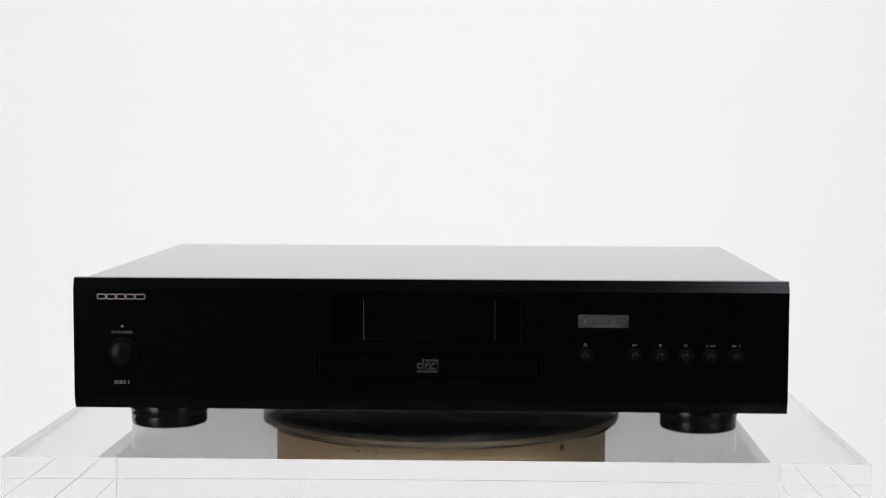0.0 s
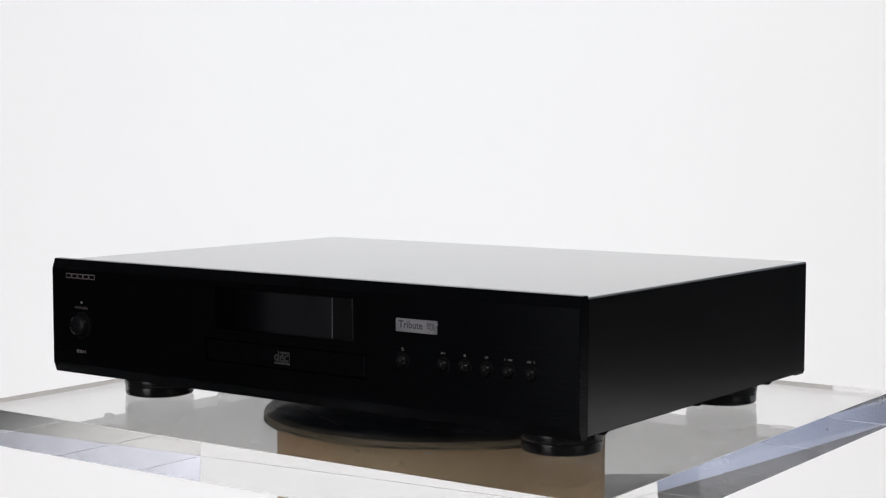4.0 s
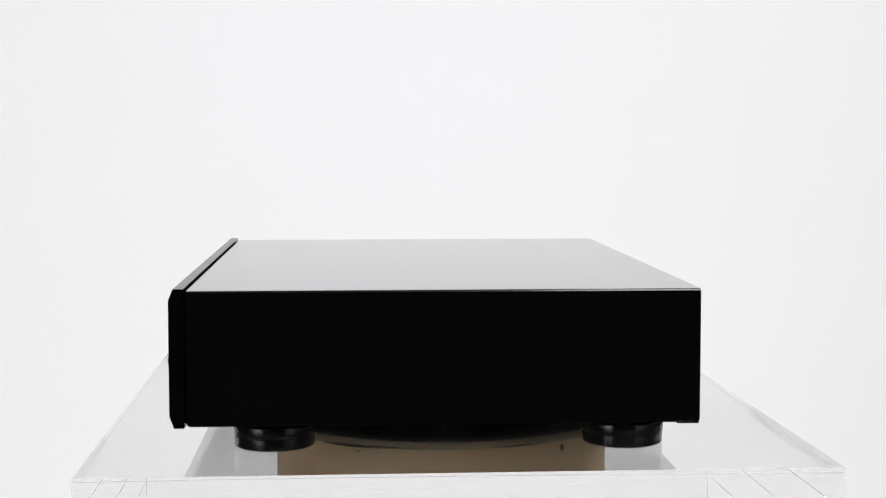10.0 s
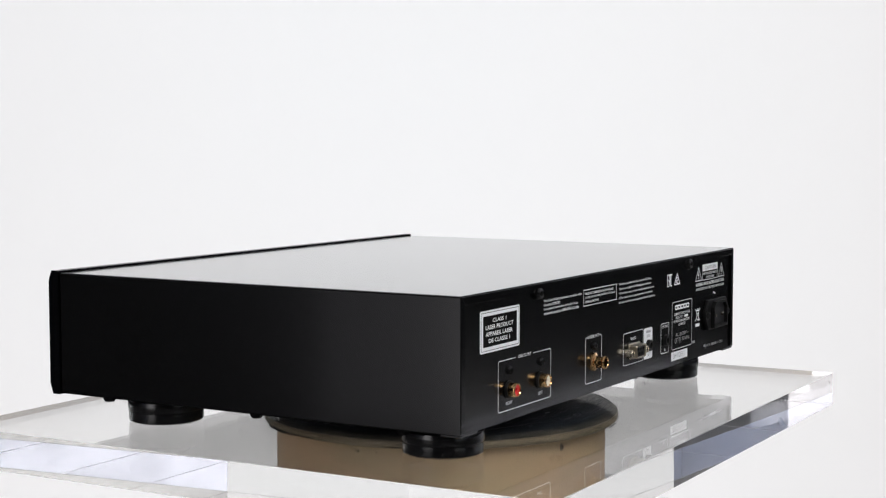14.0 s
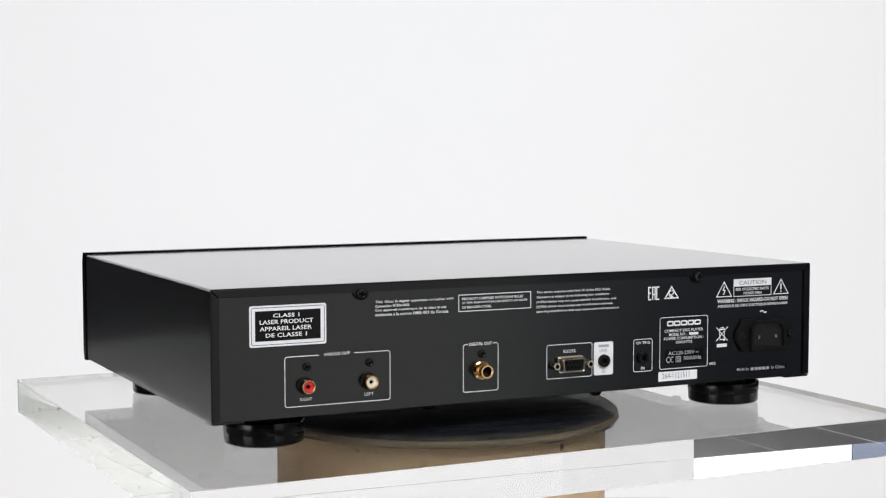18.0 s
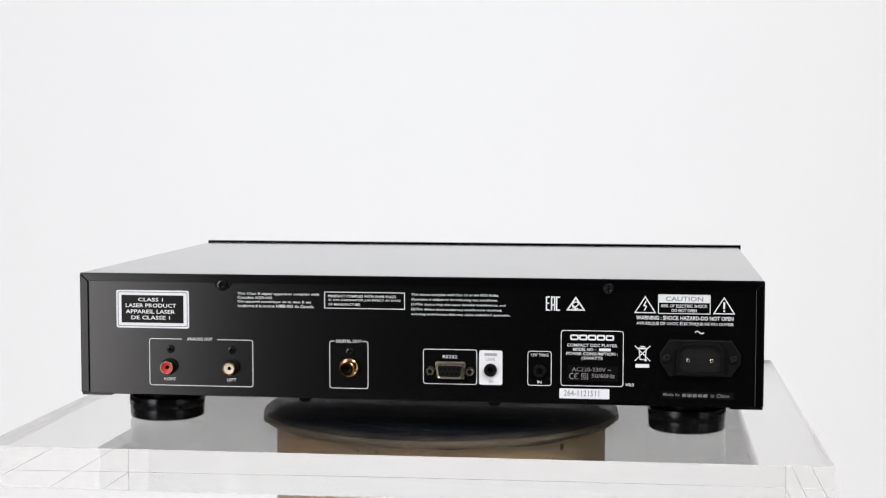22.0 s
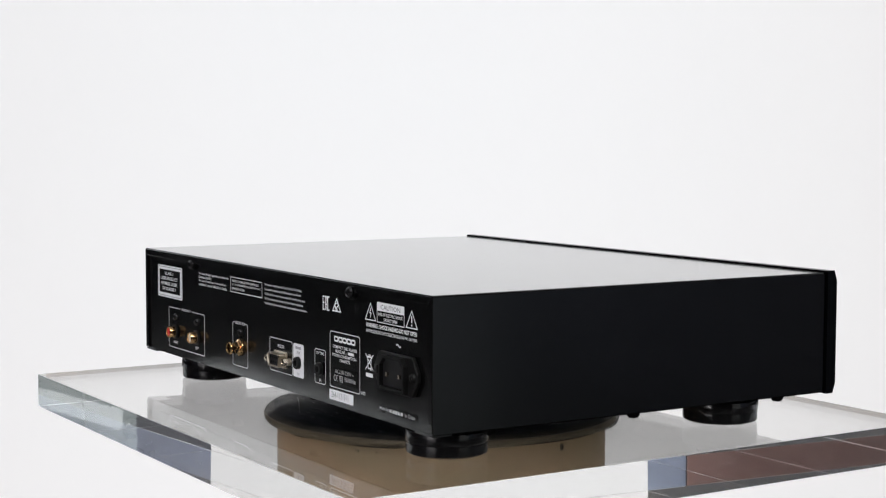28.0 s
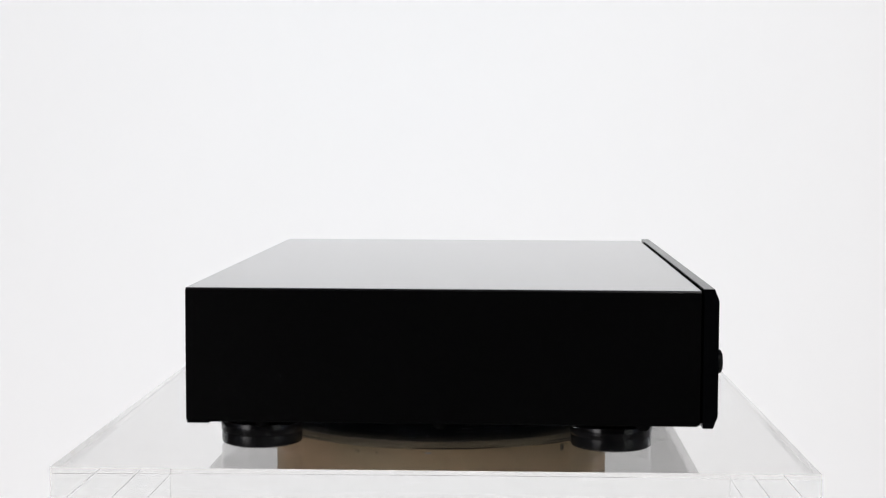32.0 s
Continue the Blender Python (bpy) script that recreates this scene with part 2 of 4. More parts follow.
def box(x0, x1, y0, y1, z0, z1, bevel=0.0, segments=2):
    bm = bmesh.new()
    bmesh.ops.create_cube(bm, size=1.0)
    for v in bm.verts:
        v.co = Vector(((x0 + x1) / 2 + v.co.x * (x1 - x0), (y0 + y1) / 2 + v.co.y * (y1 - y0), (z0 + z1) / 2 + v.co.z * (z1 - z0)))
    if bevel:
        bmesh.ops.bevel(bm, geom=bm.edges[:], offset=bevel, segments=segments, affect="EDGES", profile=0.5)
    return bm


def lathe(profile, steps=32, place=None):
    """A turned body: profile of (radius, height) round its z axis, moved by the matrix place."""
    bm = bmesh.new()
    rings = []
    for r, h in profile:
        if r < 1e-7:
            rings.append([bm.verts.new((0, 0, h))])
        else:
            rings.append([bm.verts.new((r * math.cos(2 * math.pi * i / steps), r * math.sin(2 * math.pi * i / steps), h)) for i in range(steps)])
    for a, b in zip(rings, rings[1:]):
        for i in range(steps):
            j = (i + 1) % steps
            if len(a) == 1 and len(b) == 1:
                continue
            if len(a) == 1:
                bm.faces.new((a[0], b[i], b[j]))
            elif len(b) == 1:
                bm.faces.new((a[i], a[j], b[0]))
            else:
                bm.faces.new((a[i], a[j], b[j], b[i]))
    if place is not None:
        bmesh.ops.transform(bm, matrix=place, verts=bm.verts)
    return bm


def prism(points, axis, a, b, bevel=0.0):
    """A plate whose outline is in the two axes other than axis, from a to b along it."""
    bm = bmesh.new()

    def at(p, q, d):
        return {"x": (d, p, q), "y": (p, d, q), "z": (p, q, d)}[axis]
    lo = [bm.verts.new(at(p, q, a)) for p, q in points]
    hi = [bm.verts.new(at(p, q, b)) for p, q in points]
    bm.faces.new(lo)
    bm.faces.new(hi[::-1])
    for i in range(len(points)):
        j = (i + 1) % len(points)
        bm.faces.new((lo[i], hi[i], hi[j], lo[j]))
    if bevel:
        bmesh.ops.bevel(bm, geom=bm.edges[:], offset=bevel, segments=2, affect="EDGES", profile=0.5)
    return bm


def rounded(x0, x1, z0, z1, r, n=5):
    pts = []
    for cx, cz, a in ((x1 - r, z1 - r, 0), (x0 + r, z1 - r, 90), (x0 + r, z0 + r, 180), (x1 - r, z0 + r, 270)):
        for i in range(n + 1):
            t = radians(a + 90 * i / n)
            pts.append((cx + r * math.cos(t), cz + r * math.sin(t)))
    return pts


def stroke(points, width, put_at, closed=False):
    """A flat printed line along points."""
    bm = bmesh.new()
    pts = [Vector((u, w)) for u, w in points]
    n = len(pts)
    left, right = [], []
    for i, p in enumerate(pts):
        before = pts[i - 1] if (closed or i) else None
        after = pts[(i + 1) % n] if (closed or i < n - 1) else None
        d1 = (p - before).normalized() if before is not None else None
        d2 = (after - p).normalized() if after is not None else None
        d = ((d1 or d2) + (d2 or d1))
        d = d.normalized() if d.length > 1e-6 else (d1 or d2)
        nrm = Vector((-d.y, d.x))
        k = 1.0
        if d1 is not None and d2 is not None:
            k = min(2.0, 1 / max(0.3, abs(nrm.dot(Vector((-d1.y, d1.x))))))
        left.append(bm.verts.new(put_at(*(p + nrm * width / 2 * k))))
        right.append(bm.verts.new(put_at(*(p - nrm * width / 2 * k))))
    for i in range(n if closed else n - 1):
        j = (i + 1) % n
        bm.faces.new((left[i], left[j], right[j], right[i]))
    return bm


def poly(points, put_at):
    bm = bmesh.new()
    bm.faces.new([bm.verts.new(put_at(u, w)) for u, w in points])
    return bm


def joined(*meshes):
    out = bmesh.new()
    for bm in meshes:
        table = {v: out.verts.new(v.co) for v in bm.verts}
        for f in bm.faces:
            out.faces.new([table[v] for v in f.verts])
        bm.free()
    return out


def lettering(text, x0, z0, x1, z1, put_at, material, parent, bold=0.014):
    """One line of print set into the box x0..x1, z0..z1 (metres on the face)."""
    cu = bpy.data.curves.new("lettering", "FONT")
    cu.body, cu.resolution_u, cu.offset = text, 2, bold
    holder = new("lettering", cu)
    bpy.context.view_layer.update()
    me = bpy.data.meshes.new_from_object(holder.evaluated_get(bpy.context.evaluated_depsgraph_get()))
    bpy.data.objects.remove(holder)
    bpy.data.curves.remove(cu)
    co = np.array([v.co[:2] for v in me.vertices])
    lo, hi = co.min(0), co.max(0)
    for v, (a, b) in zip(me.vertices, co):
        u = x0 + (a - lo[0]) / (hi[0] - lo[0]) * (x1 - x0)
        w = z0 + (b - lo[1]) / (hi[1] - lo[1]) * (z1 - z0)
        v.co = put_at(u, w)
    me.materials.clear()
    me.materials.append(material)
    me.name = "lettering"
    ob = new("lettering", me)
    ob.parent = parent
    return ob


# ---- the room: walls, ceiling, tiled floor ----
FLOOR_Z, ROOF_Z = -0.92, 1.75
ROOM = (-5.6, 5.6, -4.2, 5.6)
x0, x1, y0, y1 = ROOM
for name, bm in (
        ("wall_north", box(x0 - 0.15, x1 + 0.15, y1, y1 + 0.15, FLOOR_Z - 0.1, ROOF_Z)),
        ("wall_south", box(x0 - 0.15, x1 + 0.15, y0 - 0.15, y0, FLOOR_Z - 0.1, ROOF_Z)),
        ("wall_east", box(x1, x1 + 0.15, y0, y1, FLOOR_Z - 0.1, ROOF_Z)),
        ("wall_west", box(x0 - 0.15, x0, y0, y1, FLOOR_Z - 0.1, ROOF_Z))):
    tagged(finish(name, bm, {"wall_north": M_WALL_NORTH, "wall_east": M_WALL_EAST, "wall_west": M_WALL_WEST}.get(name, M_WALL)), "plain painted studio room wall in shade", "wall", kind="structure")
# unseen dark boards, added so the player's sides mirror darkness low down
for name, bm in (
        ("added_dark_board_north", box(x0 + 0.03, x1 - 0.03, y1 - 0.025, y1 - 0.003, FLOOR_Z + 0.003, 0.25, 0.003)),
        ("added_dark_board_east", box(x1 - 0.025, x1 - 0.003, -0.2, y1 - 0.03, FLOOR_Z + 0.003, 0.25, 0.003)),
        ("added_dark_board_west", box(x0 + 0.003, x0 + 0.025, -1.2, y1 - 0.03, FLOOR_Z + 0.003, 0.25, 0.003))):
    tagged(finish(name, bm, M_ADDED_DARK), "unseen dark board added low on the wall to darken the player's reflections", "wall", kind="structure")
# panels out of view, added to give the slab edges these tones to mirror
tagged(finish("added_brown_board", box(x0 + 0.003, x0 + 0.030, -1.2, 1.97, 0.253, ROOF_Z - 0.003, 0.003), M_BOARDS), "dark brown board added on the wall for the slab edges to mirror", "wall", kind="structure")
tagged(finish("added_blue_panel", box(x0 + 0.003, x0 + 0.030, 1.973, 2.44, 0.253, ROOF_Z - 0.003, 0.003), M_BLUE_BOARD), "mottled blue-grey panel added on the wall for the slab edges to mirror", "wall", kind="structure")
tagged(finish("added_white_panel", box(x0 + 0.003, x0 + 0.030, 2.443, y1 - 0.05, 0.253, ROOF_Z - 0.003, 0.003), M_PLINTH), "white panel added on the wall to brighten what the slab edges mirror", "wall", kind="structure")
for name, bm, paint in (
        ("added_panel_southwest", box(x0 + 0.003, x0 + 0.030, y0 + 0.032, -1.203, 0.253, ROOF_Z - 0.003, 0.003), M_WALL_EAST),
        ("added_panel_south_end", box(x0 + 0.003, -4.45, y0 + 0.003, y0 + 0.030, 0.253, ROOF_Z - 0.003, 0.003), M_WALL_EAST),
        ("added_panel_southeast", box(4.75, x1 - 0.003, y0 + 0.003, y0 + 0.030, 0.253, ROOF_Z - 0.003, 0.003), M_BLUE_BOARD)):
    tagged(finish(name, bm, paint), "mottled grey-blue panel added on the wall for the slab edges to mirror", "wall", kind="structure")
tagged(finish("ceiling", box(x0 - 0.15, x1 + 0.15, y0 - 0.15, y1 + 0.15, ROOF_Z, ROOF_Z + 0.12), M_CEIL), "plain pale studio room ceiling", "ceiling", kind="structure")
tagged(finish("floor", box(x0 - 0.15, x1 + 0.15, y0 - 0.15, y1 + 0.15, FLOOR_Z - 0.1, FLOOR_Z), M_FLOOR), "plain grey-brown studio floor in shade", "floor", kind="structure")

# ---- the backdrop: a white sheet hung behind the table and swept forward ----
def sweep_sheet():
    bm = bmesh.new()
    prof = [(1.32, 1.70)]
    prof += [(1.32, z) for z in (1.2, 0.7, 0.2, -0.3)]
    cy, cz, r = 0.92, -0.45, 0.40
    prof += [(cy + r * math.cos(radians(a)), cz + r * math.sin(radians(a))) for a in range(-6, -91, -7)]
    prof += [(0.70, -0.85), (0.45, -0.85)]
    rows = []
    xs = [-0.92 + 1.65 * i / 24 for i in range(25)]
    for y, z in prof:
        rows.append([bm.verts.new((x, y, z)) for x in xs])
    back = [[bm.verts.new((v.co.x, v.co.y + 0.004, v.co.z - 0.004)) for v in row] for row in rows]
    for a, flip in ((rows, False), (back, True)):
        for i in range(len(a) - 1):
            for j in range(24):
                q = (a[i][j], a[i + 1][j], a[i + 1][j + 1], a[i][j + 1])
                bm.faces.new(q[::-1] if flip else q)
    return bm


tagged(finish("backdrop", sweep_sheet(), M_BACKDROP, smooth=True), "seamless white studio backdrop, brightened by an added glow of its own", "backdrop", kind="structure")

# ---- the plinth and the motor turntable ----
tagged(finish("plinth", box(-0.30, 0.30, -0.20, 0.30, FLOOR_Z + 0.002, -0.200, 0.004), M_PLINTH), "white painted box plinth below the turntable", "plinth")
SLAB_T = 0.0248
turntable = new("turntable")
tagged(turntable, "tan round motor turntable with dark scratched platter, grey base", "turntable")
turntable.location = (0, 0, -0.200)
TZ = 0.200
R_DRUM, R_PLATTER = 0.1153, 0.1246
part("base", box(-0.112, 0.1935, -0.105, 0.195, 0.001, TZ - 0.1165, 0.005, 3), M_BASE, turntable, "grey metal base box")
drum = part("drum", lathe([(0, TZ - 0.116), (R_DRUM, TZ - 0.116), (R_DRUM, TZ - 0.0345), (R_DRUM - 0.002, TZ - 0.033), (0, TZ - 0.033)], 96), M_DRUM, turntable, "tan painted wooden drum", smooth=True)


def on_drum(name, angle, z, w, h, material, label, depth=0.0006):
    a = radians(angle)
    bm = lathe([(0, depth), (w * 0.7, depth), (w, 0), (w, -0.002)], 12, Matrix.Diagonal((1, h / w, 1, 1)))
    turn = Matrix.Rotation(a, 4, "Z") @ Matrix.Translation((0, -R_DRUM, z)) @ Matrix.Rotation(radians(90), 4, "X")
    bmesh.ops.transform(bm, matrix=turn, verts=bm.verts)
    return part(name, bm, material, drum, label)


on_drum("plug", 43.0, TZ - 0.0395, 0.0019, 0.0025, M_KNOT, "small grey-brown oval filler plug")
on_drum("plug_hole", 43.0, TZ - 0.0395, 0.0009, 0.0015, M_MARK, "dark middle of the plug", 0.0009)
on_drum("fixing_hole", -27.5, TZ - 0.0385, 0.0008, 0.0008, M_MARK, "small dark fixing hole in the drum")
on_drum("fixing_hole", -21.0, TZ - 0.0385, 0.0008, 0.0008, M_MARK, "small dark fixing hole in the drum")
on_drum("chip", -4.0, TZ - 0.0372, 0.0022, 0.0006, M_SCUFF, "small pale chip in the paint")
platter = part("platter", lathe([(0, 0.0), (0.1165, 0.0), (0.1195, -0.0005), (0.1222, -0.0015), (0.1236, -0.0028), (0.1230, -0.0033), (0, -0.0033)], 96, None), M_PLATTER, turntable, "dark scratched platter", smooth=True)
part("rim", lathe([(0.1226, -0.0034), (0.1240, -0.0032), (R_PLATTER, -0.0048), (0.1243, -0.0066), (0.1232, -0.0080), (0.1215, -0.0084), (0.1121, -0.0080)], 96), M_RIM, platter, "worn beige rounded rim", smooth=True)


def scratch(a, r, ln, w, bend):
    """A pale scratch on the platter, along or across its round."""
    def at(u, v):
        q = radians(a)
        x, y = u, r + v
        return (x * math.cos(q) - y * math.sin(q), x * math.sin(q) + y * math.cos(q), 0.00025)
    pts = [(-ln / 2 + ln * i / 6, bend * ln * math.sin(i * 1.3 + a)) for i in range(7)]
    return part("scratch", stroke(pts, w, at), M_SCUFF, platter, "pale bluish scratch mark")


rng = random.Random(5)
for i in range(60):
    scratch(rng.uniform(0, 360), rng.uniform(0.062, 0.114), rng.choice((0.002, 0.003, 0.005, 0.012)), rng.uniform(0.0003, 0.0010), rng.uniform(0.02, 0.12))
scratch(150.0, 0.095, 0.10, 0.0004, 0.004)
scratch(-25.0, 0.100, 0.07, 0.0004, 0.004)

for i in range(15):
    a0 = rng.uniform(0, 360)
    span, z0, h = rng.uniform(6, 30), -0.0076 + rng.uniform(-0.0006, 0.0014), rng.choice((0.0003, 0.0005, 0.0007))
    bm = bmesh.new()
    ring = []
    for k in range(9):
        q = radians(a0 + span * k / 8)
        e = h / 2 * math.sin(math.pi * (k + 0.15) / 8.3)
        ring.append([bm.verts.new((r * math.cos(q), r * math.sin(q), z0 + d)) for r, d in ((0.12465, -e), (0.12465, e), (0.1236, e), (0.1236, -e))])
    for p, q in zip(ring, ring[1:]):
        for k in range(4):
            bm.faces.new((p[k], p[(k + 1) % 4], q[(k + 1) % 4], q[k]))
    part("crack", bm, M_MARK, platter, "dark crack along the rim")

# ---- the clear acrylic slab ----
def slab_body():
    bm = box(-0.2482, 0.2482, -0.2125, 0.2125, -SLAB_T, 0.0, 0.00015, 1)
    bmesh.ops.transform(bm, matrix=pose(0.0019, -0.0036, 0, 0, 0, 0.61), verts=bm.verts)
    return bm


slab = finish("acrylic_slab", slab_body(), M_ACRYLIC)
slab.data.materials.append(M_EDGE)
slab.data.materials.append(M_CHAMFER)
for f in slab.data.polygons:
    f.material_index = 0 if abs(f.normal.z) > 0.99 else (1 if f.area > 0.004 else 2)
tagged(slab, "thick clear polished acrylic slab lying on the turntable", "slab")
slab.visible_shadow = False

# ---- the disc player ----
player = new("disc_player")
tagged(player, "black metal compact disc player with silver badge, on four round feet", "disc player")

FZ0, FZ1 = 0.0192, 0.0983           # faceplate, bottom and top
FY = -0.1651                        # faceplate front
FX0, FX1 = -0.2151, 0.2132
CX0, CX1 = -0.2136, 0.2126          # cover
CZ0, CZ1 = 0.0206, 0.0970
CY0, CY1 = -0.1552, 0.1372
RY = 0.1363                         # rear panel face


def front(u, w, lift=0.00015):
    return (u, FY - lift, w)


def across(u):
    """The player's x of a place u along the rear, read from behind."""
    return 0.0018 - 0.9942 * u


def rear(u, w, lift=0.00015):
    return (across(u), RY + lift, w)


def mm(*values):
    return [v / 1000 for v in values]


# cover: top and side sheets folded in round the rear panel
TH = 0.0012


def cover_shell():
    r = 0.0011
    outer = [(CX0, CZ0), (CX0, CZ1 - r), (CX0 + r * 0.3, CZ1 - r * 0.3), (CX0 + r, CZ1), (CX1 - r, CZ1), (CX1 - r * 0.3, CZ1 - r * 0.3), (CX1, CZ1 - r), (CX1, CZ0)]
    inner = [(CX1 - TH, CZ0), (CX1 - TH, CZ1 - TH), (CX0 + TH, CZ1 - TH), (CX0 + TH, CZ0)]
    bm = bmesh.new()
    a = [bm.verts.new((x, CY0, z)) for x, z in outer + inner]
    b = [bm.verts.new((x, CY1, z)) for x, z in outer + inner]
    n = len(a)
    for i in range(n):
        j = (i + 1) % n
        bm.faces.new((a[i], b[i], b[j], a[j]))
    bm.faces.new(a)
    bm.faces.new(b[::-1])
    return bm


cover = part("cover", cover_shell(), M_COVER, player, "black powder-coated steel cover")


def lip(points):
    return prism(points, "y", CY1 - 0.0010, CY1 + 0.0004, 0.0003)


W = 0.0052
screw_xs = (across(-0.1187), across(0.1231))        # along the rear, in the player's x
top_edge = [(CX0 + 0.0004, CZ1 - 0.0006), (CX1 - 0.0004, CZ1 - 0.0006), (CX1 - W, CZ1 - W)]
low = [(CX1 - W, CZ1 - W)]
for sx in screw_xs:
    low += [(sx + 0.0052 * math.cos(radians(a)), CZ1 - W - 0.0052 * math.sin(radians(a))) for a in range(0, 181, 20)]
low += [(CX0 + W, CZ1 - W)]
part("rear_fold", lip(top_edge[:2] + low), M_COVER, cover)
part("rear_fold", lip([(CX0 + 0.0004, CZ0 + 0.0003), (CX0 + 0.0004, CZ1 - 0.0010), (CX0 + W, CZ1 - W - 0.0004), (CX0 + W, CZ0 + 0.0003)]), M_COVER, cover)
part("rear_fold", lip([(CX1 - 0.0004, CZ0 + 0.0003), (CX1 - 0.0004, CZ1 - 0.0010), (CX1 - W, CZ1 - W - 0.0004), (CX1 - W, CZ0 + 0.0003)]), M_COVER, cover)

# chassis: bottom tray and inner front, dark
chassis = part("chassis", joined(
    box(CX0 + 0.0016, CX1 - 0.0016, CY0 + 0.001, RY - 0.0016, CZ0 - 0.0010, CZ0 + 0.0006),
    box(CX0 + 0.0030, CX1 - 0.0030, FY + 0.0085, CY0 + 0.004, CZ0 + 0.001, CZ1 - 0.0025)), M_UNDER, player, "black steel bottom tray")
for sx, sy in ((-0.205, -0.124), (-0.205, -0.008), (-0.205, 0.095), (0.203, -0.124), (0.203, -0.008), (0.203, 0.095),
               (-0.06, -0.128), (0.06, -0.128), (-0.05, 0.125), (0.07, 0.125)):
    part("bottom_screw", lathe([(0, -0.0040), (0.0028, -0.0036), (0.0040, -0.002), (0.0042, 0)], 16, Matrix.Translation((sx, sy, CZ0 - 0.0010))), M_UNDER, chassis, smooth=True)
part("bottom_pad", lathe([(0, -0.0012), (0.0030, -0.0012), (0.0034, 0)], 14, Matrix.Translation((-0.189, -0.092, CZ0 - 0.0010))), M_UNDER, chassis, smooth=True)

# faceplate: thick brushed plate with bevelled edges, opened for the window and the tray
DX0, DX1, DZ0, DZ1 = mm(-58.6, 57.0, 60.2, 87.6)
TX0, TX1, TZ0, TZ1 = mm(-67.4, 66.5, 39.0, 54.0)


FIT_WIDE, FIT_SIDE, FIT_UP = 0.9915, -0.0005, 0.0004   # how the front fittings sit on the plate


def fit_u(u):
    return FIT_WIDE * u + FIT_SIDE


def settle(owner, wide, side, tall, up):
    """Moves the fittings of a plate into their places on it."""
    m = Matrix.Translation((side, 0, up)) @ Matrix.Diagonal((wide, 1, tall, 1))
    for mesh in {o.data for o in owner.children_recursive}:
        mesh.transform(m)


def faceplate():
    a0, a1, b0, b1 = (fit_u(u) for u in (DX0, DX1, TX0, TX1))
    c0, c1, d0, d1 = (w + FIT_UP for w in (DZ0, DZ1, TZ0, TZ1))
    yb = FY + 0.0084
    xs = sorted({FX0 + 0.0003, a0, a1, b0, b1, FX1 - 0.0003})
    zs = [FZ0 + 0.0067, d0, d1, c0, c1, FZ1 - 0.0067]
    bm = bmesh.new()
    cell = {}

    def v(x, y, z):
        key = (round(x, 6), round(y, 6), round(z, 6))
        if key not in cell:
            cell[key] = bm.verts.new((x, y, z))
        return cell[key]
    for i in range(len(xs) - 1):
        for k in range(len(zs) - 1):
            a, b, c, d = xs[i], xs[i + 1], zs[k], zs[k + 1]
            mid, mz = (a + b) / 2, (c + d) / 2
            if (a0 < mid < a1 and c0 < mz < c1) or (b0 < mid < b1 and d0 < mz < d1):
                continue
            bm.faces.new((v(a, FY, c), v(b, FY, c), v(b, FY, d), v(a, FY, d)))
        a, b = xs[i], xs[i + 1]
        bm.faces.new((v(a, FY, zs[-1]), v(b, FY, zs[-1]), v(b, FY + 0.0026, FZ1), v(a, FY + 0.0026, FZ1)))
        bm.faces.new((v(a, FY + 0.0026, FZ1), v(b, FY + 0.0026, FZ1), v(b, yb, FZ1), v(a, yb, FZ1)))
        bm.faces.new((v(a, FY, zs[0]), v(a, FY + 0.0026, FZ0), v(b, FY + 0.0026, FZ0), v(b, FY, zs[0])))
        bm.faces.new((v(a, FY + 0.0026, FZ0), v(a, yb, FZ0), v(b, yb, FZ0), v(b, FY + 0.0026, FZ0)))
    for (a, b, c, d) in ((a0, a1, c0, c1), (b0, b1, d0, d1)):
        bm.faces.new((v(a, FY, c), v(b, FY, c), v(b, yb, c), v(a, yb, c)))
        bm.faces.new((v(a, FY, d), v(a, yb, d), v(b, yb, d), v(b, FY, d)))
        bm.faces.new((v(a, FY, c), v(a, yb, c), v(a, yb, d), v(a, FY, d)))
        bm.faces.new((v(b, FY, c), v(b, FY, d), v(b, yb, d), v(b, yb, c)))
    for x, xe in ((xs[0], FX0), (xs[-1], FX1)):
        s = 1 if xe > 0 else -1
        outline = [(FY, zs[0]), (FY, zs[-1]), (FY + 0.0026, FZ1), (yb, FZ1), (yb, FZ0), (FY + 0.0026, FZ0)]
        inset = [(y + (0.0003 if y < FY + 0.001 else 0), z) for y, z in outline]
        for i in range(6):
            j = (i + 1) % 6
            bm.faces.new((v(x, *outline[i]), v(x, *outline[j]), v(xe, *inset[j]), v(xe, *inset[i])))
        bm.faces.new([v(xe, *p) for p in inset])
    bm.faces.new([v(x, yb, z) for x, z in ((FX0, FZ0), (FX1, FZ0), (FX1, FZ1), (FX0, FZ1))])
    return bm


face = part("faceplate", faceplate(), M_FACE, player, "brushed black aluminium faceplate with bevelled edges")
# window: smoked pane sunk in its opening, the display glass in its middle
part("display_window", box(DX0 + 0.0003, DX1 - 0.0009, FY + 0.0006, FY + 0.003, DZ0 + 0.0004, DZ1 - 0.0007, 0.0001), M_WINDOW, face, "smoked glossy display window")
part("window_gap", box(DX0 + 0.00005, DX1 - 0.00005, FY + 0.0030, FY + 0.0040, DZ0 + 0.00005, DZ1 - 0.00005), M_GAP, face)
part("display_glass", box(*mm(-39.3, 40.0), FY + 0.0003, FY + 0.0007, *mm(61.7, 86.0), 0.0001), M_LCD, face, "pale violet reflecting display glass")
